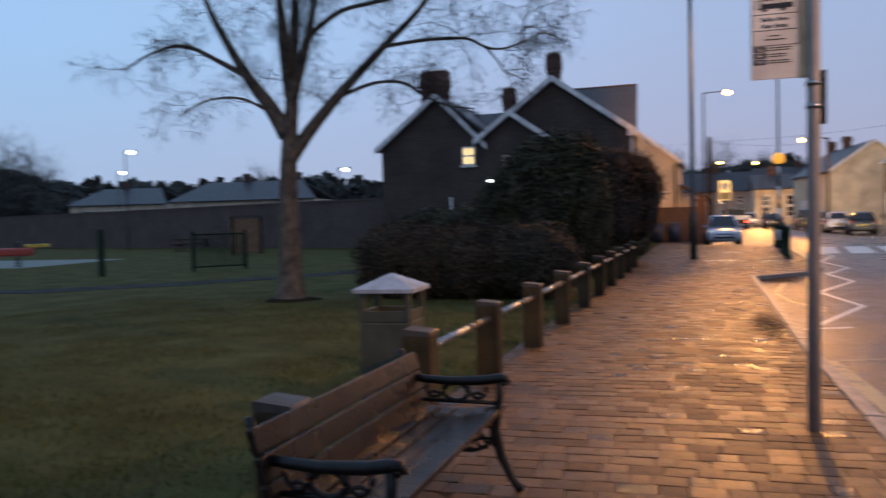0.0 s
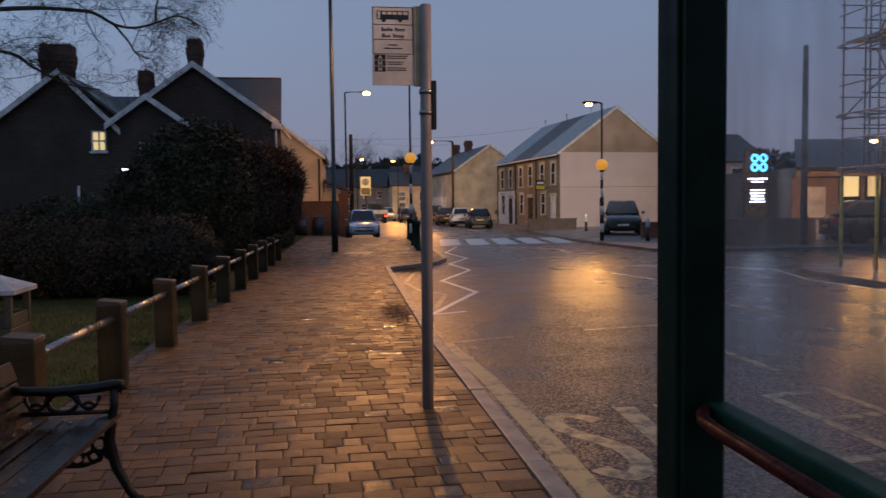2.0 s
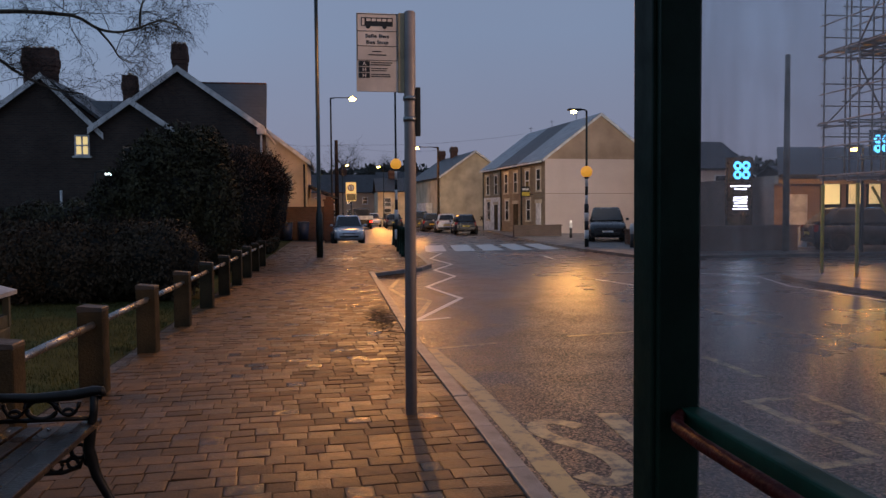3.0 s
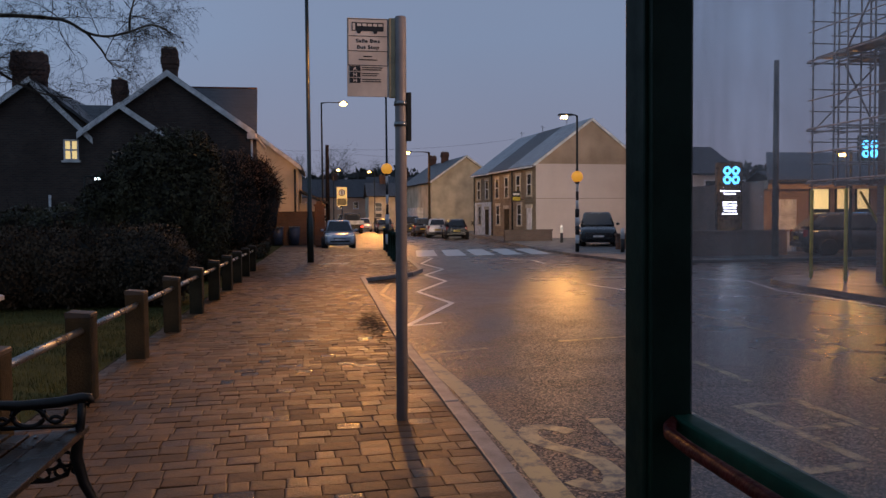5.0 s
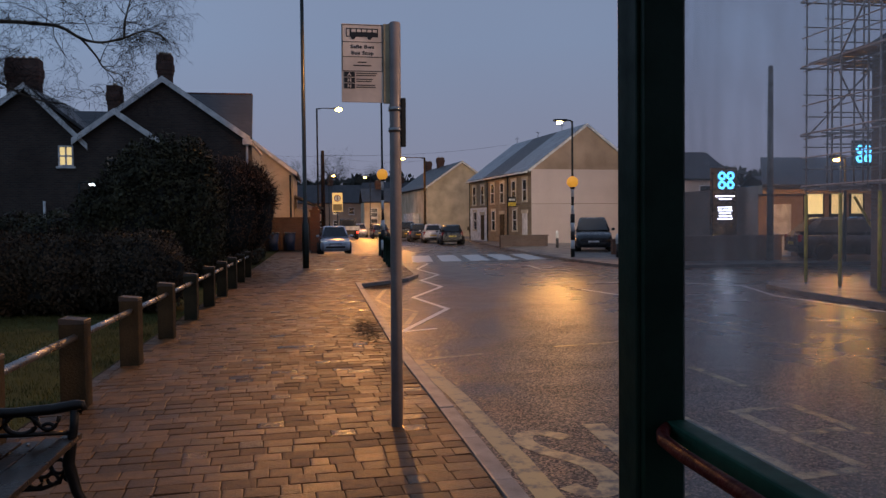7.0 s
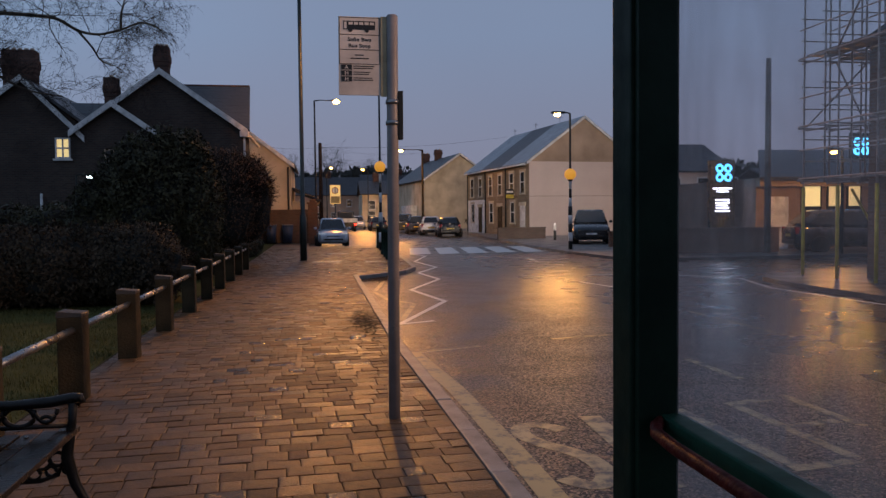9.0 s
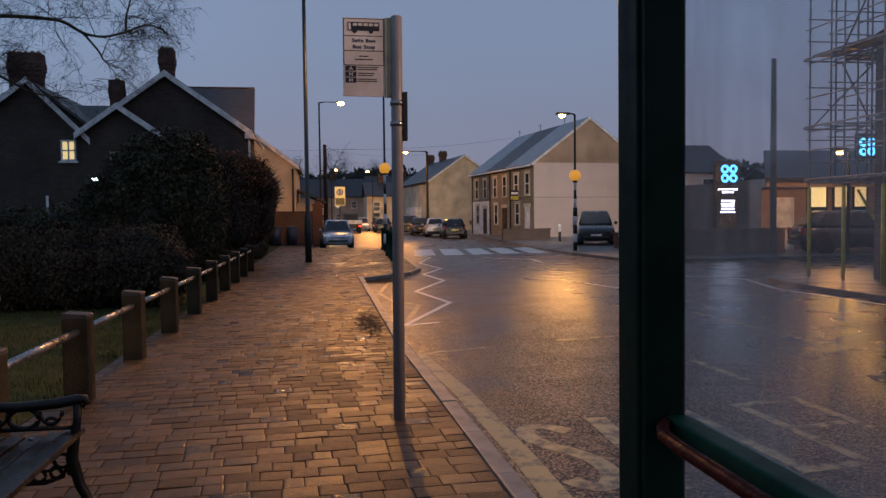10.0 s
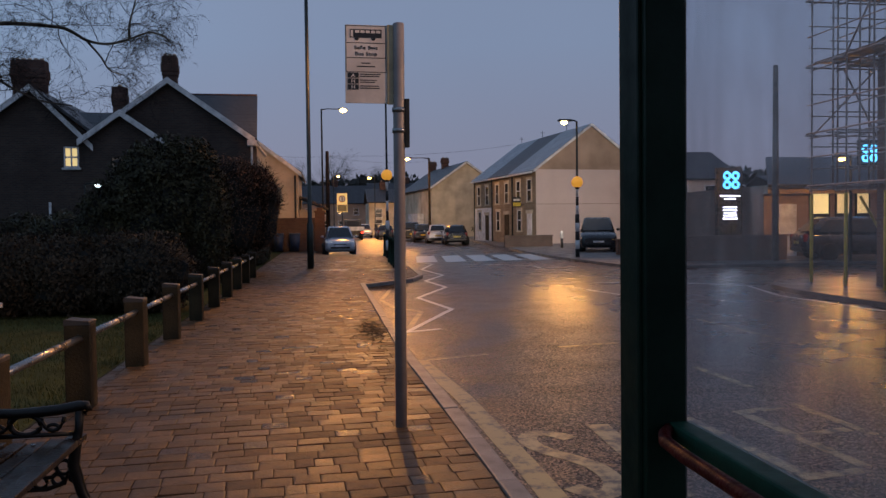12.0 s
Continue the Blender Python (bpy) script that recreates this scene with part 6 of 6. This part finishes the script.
def foliage(name, label, blobs, n, leaf, mat, core, twigs=0, seed=3, category="hedge"):
    """Leaf by leaf over rounded clumps, with an uneven skin and gaps."""
    rg = random.Random(seed)
    ob = thing(name, pose(0, 0, 0), label, category)
    V, F = [], []
    wts = [b[3] * b[4] + b[4] * b[5] + b[3] * b[5] for b in blobs]
    for _ in range(n):
        b = rg.choices(blobs, wts)[0]
        d = Vector((rg.gauss(0, 1), rg.gauss(0, 1), rg.gauss(0, 1))).normalized()
        k = 0.86 + 0.2 * noise.noise(Vector((d.x * b[3], d.y * b[4], d.z * b[5])) * 2.2 + Vector(b[:3])) + rg.uniform(-0.12, 0.08)
        p = Vector((b[0] + d.x * b[3] * k, b[1] + d.y * b[4] * k, b[2] + d.z * b[5] * k))
        if p.z < 0.02:
            continue
        u = Vector((rg.gauss(0, 1), rg.gauss(0, 1), rg.gauss(0, 1))).normalized()
        w = u.cross(d if abs(u.dot(d)) < 0.95 else Vector((0, 0, 1))).normalized()
        s = leaf * rg.uniform(0.6, 1.4)
        i = len(V)
        V += [p - u * s, p + w * s * 0.5, p + u * s, p - w * s * 0.5]
        F.append((i, i + 1, i + 2, i + 3))
    raw("foliage", V, F, mat, ob)
    # a solid core stands in for the inside of each clump
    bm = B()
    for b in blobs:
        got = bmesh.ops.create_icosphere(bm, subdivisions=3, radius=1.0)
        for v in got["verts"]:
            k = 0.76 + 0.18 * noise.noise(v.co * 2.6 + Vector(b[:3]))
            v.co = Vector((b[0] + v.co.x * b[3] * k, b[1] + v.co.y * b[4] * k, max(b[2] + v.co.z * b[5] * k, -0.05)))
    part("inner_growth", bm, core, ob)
    if twigs:
        TV, TF = [], []
        for _ in range(twigs):
            b = rg.choices(blobs, wts)[0]
            d = Vector((rg.gauss(0, 1), rg.gauss(0, 1), abs(rg.gauss(0, 1)))).normalized()
            p = Vector((b[0] + d.x * b[3] * 0.6, b[1] + d.y * b[4] * 0.6, max(b[2] + d.z * b[5] * 0.6, 0.05)))
            d2 = (d + Vector((rg.gauss(0, 0.3), rg.gauss(0, 0.3), rg.gauss(0.3, 0.3)))).normalized()
            ln = rg.uniform(0.25, 0.6) * b[3]
            addtube(TV, TF, [p, p + d2 * ln * 0.6, p + d2 * ln + Vector((rg.gauss(0, 0.05), rg.gauss(0, 0.05), 0))], [0.009, 0.006, 0.003], 3)
        tagged(raw("twig_growth", TV, TF, TWIG, ob), kind="stuff")
    return ob


# near-black core colour: shade between the leaves is painted in
CORE = material("painted_inner_shade", (0.012, 0.012, 0.009), 0.9, 0.3, 5, 40, 0.4)
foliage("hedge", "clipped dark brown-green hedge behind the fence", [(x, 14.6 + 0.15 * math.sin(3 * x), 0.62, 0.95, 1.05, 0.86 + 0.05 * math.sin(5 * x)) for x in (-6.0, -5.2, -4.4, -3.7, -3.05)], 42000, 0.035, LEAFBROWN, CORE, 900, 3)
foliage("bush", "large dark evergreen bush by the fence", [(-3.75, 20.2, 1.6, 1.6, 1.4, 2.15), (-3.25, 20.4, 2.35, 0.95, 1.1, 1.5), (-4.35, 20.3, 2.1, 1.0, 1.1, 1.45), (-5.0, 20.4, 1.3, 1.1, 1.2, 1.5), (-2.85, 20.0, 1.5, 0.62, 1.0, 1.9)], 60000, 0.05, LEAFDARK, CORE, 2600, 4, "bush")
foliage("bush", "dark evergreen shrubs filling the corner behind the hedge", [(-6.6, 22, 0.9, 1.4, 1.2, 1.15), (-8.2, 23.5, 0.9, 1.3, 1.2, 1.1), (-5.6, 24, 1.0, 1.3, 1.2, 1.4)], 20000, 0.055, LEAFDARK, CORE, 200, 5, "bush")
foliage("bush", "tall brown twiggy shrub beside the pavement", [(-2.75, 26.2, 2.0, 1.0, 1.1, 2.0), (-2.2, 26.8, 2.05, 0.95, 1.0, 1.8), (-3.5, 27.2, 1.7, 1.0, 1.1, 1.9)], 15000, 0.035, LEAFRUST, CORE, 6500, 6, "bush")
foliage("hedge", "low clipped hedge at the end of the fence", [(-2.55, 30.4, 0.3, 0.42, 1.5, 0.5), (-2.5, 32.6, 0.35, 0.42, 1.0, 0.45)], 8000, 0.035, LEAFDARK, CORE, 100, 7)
foliage("hedge", "dark rounded hedge beside the pale house", [(17.6, 80.5, 0.9, 2.2, 1.0, 1.1)], 3000, 0.1, LEAFDARK, CORE, 0, 8)


def far_tree(x, y, h, w, seed):
    rg = random.Random(seed)
    ob = thing("tree", pose(x, y, 0), "hazy far tree behind the park wall", "tree", "far trees")
    V, F = [], []
    line = [Vector((0, 0, -0.1)), Vector((0.1, 0, h * 0.3)), Vector((0, 0.1, h * 0.6)), Vector((0.1, 0, h * 0.85))]
    addtube(V, F, line, [0.25, 0.2, 0.12, 0.05], 7)
    raw("trunk", V, F, BARK, ob)
    TV, TF = [], []
    shoots(TV, TF, rg, line, 0.07, 0, (w, w * 0.6, w * 0.35), (30, 8, 7), (-0.1, 0.0, 0.1), 0.12)
    raw("crown", TV, TF, FARTREE, ob)
    return ob


far = far_tree(-86, 80, 13, 4.6, 1)
for x, y, s, a in ((-92, 90, 0.9, 40), (-34, 92, 0.8, 100), (-28, 88, 0.65, 200), (-64, 105, 0.75, 300), (-22, 84, 0.55, 20), (3, 170, 1.15, 0), (12, 175, 1.0, 70), (-6, 180, 1.1, 150)):
    copy_thing(far, pose(x, y, 0, 0, 0, a) @ Matrix.Diagonal((s, s, s, 1)))

fc = foliage("tree", "dark rounded far tree beyond the park wall", [(-91, 82, 6.5, 5.5, 4, 4.6), (-86, 82, 5.5, 4.5, 4, 4.2), (-83, 82, 4.5, 3, 3, 3.2), (-97, 84, 5.5, 4.5, 4, 4.5)], 5200, 0.32, FARTREE, FARTREE, 900, 12, "tree")
fc_trunk = part("trunk", tube(B(), [(-88, 82, -0.1), (-88, 82, 2.0), (-87.6, 82, 4.0)], [0.5, 0.4, 0.3], 8), BARK, fc)

# far woods on the rising ground
rg = random.Random(9)
V, F = [], []
for _ in range(24000):
    a = rg.uniform(-1.35, 0.9)
    d = rg.uniform(190, 260)
    x, y = d * math.sin(a), d * math.cos(a)
    top = 12.5 + 3.0 * noise.noise(Vector((a * 7, 0, 0))) + 1.5 * noise.noise(Vector((a * 40, 3, 0)))
    z = rg.uniform(0, 1) ** 0.6 * top
    s = rg.uniform(0.6, 1.6)
    i = len(V)
    u = Vector((rg.gauss(0, 1), rg.gauss(0, 1), rg.gauss(0, 1))).normalized() * s
    w = u.cross(Vector((rg.gauss(0, 1), rg.gauss(0, 1), rg.gauss(0, 1)))).normalized() * s
    p = Vector((x, y, z))
    V += [p - u, p + w, p + u, p - w]
    F.append((i, i + 1, i + 2, i + 3))
tagged(raw("far_woods", V, F, FARTREE), "dim belt of far woodland along the horizon", "woodland", kind="stuff")

# ---- grass ----
rg = random.Random(5)
V, F = [], []
while len(F) < 60000:
    x, y = -2.25 - 9.5 * rg.random() ** 1.3, 1.8 + 12.0 * rg.random() ** 1.4
    if noise.noise(Vector((x * 0.9, y * 0.9, 0))) < rg.uniform(-0.7, 0.4):
        continue
    h, a, lean = rg.uniform(0.025, 0.07), rg.uniform(0, math.tau), rg.uniform(0, 0.04)
    i = len(V)
    c, s = math.cos(a), math.sin(a)
    V += [(x - 0.004 * c, y - 0.004 * s, -0.02), (x + 0.004 * c, y + 0.004 * s, -0.02), (x + lean * s, y - lean * c, -0.015 + h)]
    F.append((i, i + 1, i + 2))
tagged(raw("grass", V, F, BLADE), "short damp winter grass blades", "grass", kind="stuff")

# ---- wet litter by the kerb, covers in the paving ----
def litter(x, y, rx, ry, z, n, label, seed):
    rg = random.Random(seed)
    V, F = [], []
    for _ in range(n):
        px, py, a, s = x + rg.gauss(0, rx), y + rg.gauss(0, ry), rg.uniform(0, math.tau), rg.uniform(0.015, 0.045)
        i = len(V)
        c, d = math.cos(a) * s, math.sin(a) * s
        V += [(px - c, py - d, z), (px + d * 0.6, py - c * 0.6, z + rg.uniform(0.0, 0.003)), (px + c, py + d, z + rg.uniform(0, 0.003)), (px - d * 0.6, py + c * 0.6, z + rg.uniform(0.0, 0.003))]
        F.append((i, i + 1, i + 2, i + 3))
    return tagged(raw("leaf_litter", V, F, LITTER), label, "litter", kind="stuff")


LITTER = material("wet_leaf_litter", (0.022, 0.015, 0.01), 0.8, 0.5, 12, 70, 0.3, spec=0.15)
# scattered small leaves stand in for a dark stain on the paving
litter(0.68, 11.0, 0.1, 0.6, 0.003, 520, "dark stain on the paving by the kerb, built from small leaves", 2)
litter(1.5, 19.7, 0.28, 0.5, -0.095, 2000, "dark wet leaves drifted in the kerb corner", 4)
for x, y, w, d in ((0.35, 25.9, 0.45, 0.35), (0.9, 31.5, 0.4, 0.3), (2.0, 25.5, 0.4, 0.3)):
    cv = thing("access_cover", pose(x, y, 0), "wet steel access cover set in the paving", "cover", "access covers")
    part("lid", box(B(), -w, w, -d, d, -0.02, 0.003, 0.002), material("cover_steel", (0.12, 0.11, 0.10), 0.3, 0.2, 9, 60, 0.3), cv)
    part("rim", box(B(), -w - 0.04, w + 0.04, -d - 0.04, d + 0.04, -0.03, 0.0), IRON, cv)

# ---- kerbstones ----
kerb = tagged(part("kerb", prism(B(), [(kerb_x(-8) + 0.02, -8), (kerb_x(-8) + 0.11, -8), (kerb_x(0) + 0.11, 0), (kerb_x(9) + 0.11, 9), (kerb_x(19.5) + 0.11, 19.5), (kerb_x(19.5) + 0.02, 19.5), (kerb_x(9) + 0.02, 9), (kerb_x(0) + 0.02, 0)], -0.2, -0.05, "z"), KERBSTONE), "worn grey concrete kerb beside the bus bay", "kerb", kind="structure")
bm = B()
box(bm, 0.0, 0.125, 0.004, 0.906, -0.16, 0.004, 0.014)
stone = part("kerbstone", bm, KERBSTONE, kerb)
y = -2.0
first = True
while y < 19.4:
    a = math.degrees(math.atan2(-(kerb_x(y + 0.91) - kerb_x(y)), 0.91))
    o = stone if first else new("kerbstone", stone.data)
    o.parent = kerb
    o.matrix_basis = pose(kerb_x(y) + 0.006, y, random.uniform(-0.004, 0.004), random.uniform(-0.3, 0.3), random.uniform(-0.6, 0.6), a)
    first = False
    y += 0.91
EDGE2 = LEFT_EDGE[6:14]
for (xa, ya), (xb, yb) in zip(EDGE2, EDGE2[1:]):
    ln = math.hypot(xb - xa, yb - ya)
    n = max(1, round(ln / 0.95))
    for k in range(n):
        o = new("kerbstone", stone.data)
        o.parent = kerb
        t = k / n
        o.matrix_basis = pose(xa + (xb - xa) * t, ya + (yb - ya) * t, 0, 0, 0, math.degrees(math.atan2(-(xb - xa), yb - ya))) @ Matrix.Diagonal((1, ln / n / 0.91, 1, 1))

# ---- paving setts ----
pav = bpy.data.objects["pavement"]


def sett_verts(w, d, e=0.015, t=0.0014):
    a, b = w / 2, d / 2
    return [(sx * (a - i), sy * (b - i), z) for i, z in ((0.0, -0.03), (0.0, -t * 1.6), (e * 0.4, -t * 0.5), (e, 0.0)) for sx, sy in ((-1, -1), (1, -1), (1, 1), (-1, 1))]


SETT_FACES = [(12, 13, 14, 15)] + [(4 * r + i, 4 * r + (i + 1) % 4, 4 * r + 4 + (i + 1) % 4, 4 * r + 4 + i) for r in (0, 1, 2) for i in range(4)]
ROW, GAP = 0.163, 0.007
sett_meshes = {}
for w in (0.12, 0.16, 0.18, 0.20, 0.22, 0.26):
    me = bpy.data.meshes.new("sett")
    me.from_pydata(sett_verts(w - GAP, ROW - GAP), [], SETT_FACES)
    me.materials.append(SETT)
    sett_meshes[w] = me
EDGE_Y, EDGE_X = [p[1] for p in LEFT_EDGE[6:12]], [p[0] for p in LEFT_EDGE[6:12]]


def paving_edge(y):
    return kerb_x(y) if y < 19.5 else float(np.interp(y, EDGE_Y, EDGE_X))


rg = random.Random(21)
V, F, count = [], [], 0
SLANT = 0.06
y = -4.1
while y < 36.3:
    x = -2.2
    while x < paving_edge(y + SLANT * x) - 0.08:
        edge = paving_edge(y + SLANT * x)
        w = 0.11 if x == -2.2 and rg.random() < 0.5 else rg.choice((0.12, 0.16, 0.16, 0.18, 0.20, 0.20, 0.22, 0.26))
        room = edge - 0.004 - x
        if room < w + 0.1:
            w = room if room < 0.34 else 0.20
        m = pose(x + w / 2, y + ROW / 2 + SLANT * (x + w / 2) + rg.gauss(0, 0.003), rg.gauss(0, 0.0012), rg.gauss(0, 1.05), rg.gauss(0, 0.9), 3.4 + rg.gauss(0, 0.7))
        if 4.0 < y < 8.2 and x > -1.05 and w in sett_meshes and count < 300:
            o = new("sett", sett_meshes[w])
            o.parent = pav
            o.matrix_basis = m
            count += 1
        else:
            i = len(V)
            V += [m @ Vector(p) for p in sett_verts(w - GAP, ROW - GAP)]
            F += [tuple(i + q for q in f) for f in SETT_FACES]
        x += w
    y += ROW
rest = raw("sett_field", V, F, SETT, pav, "wet brown paving setts")
rest["kind"] = "stuff"
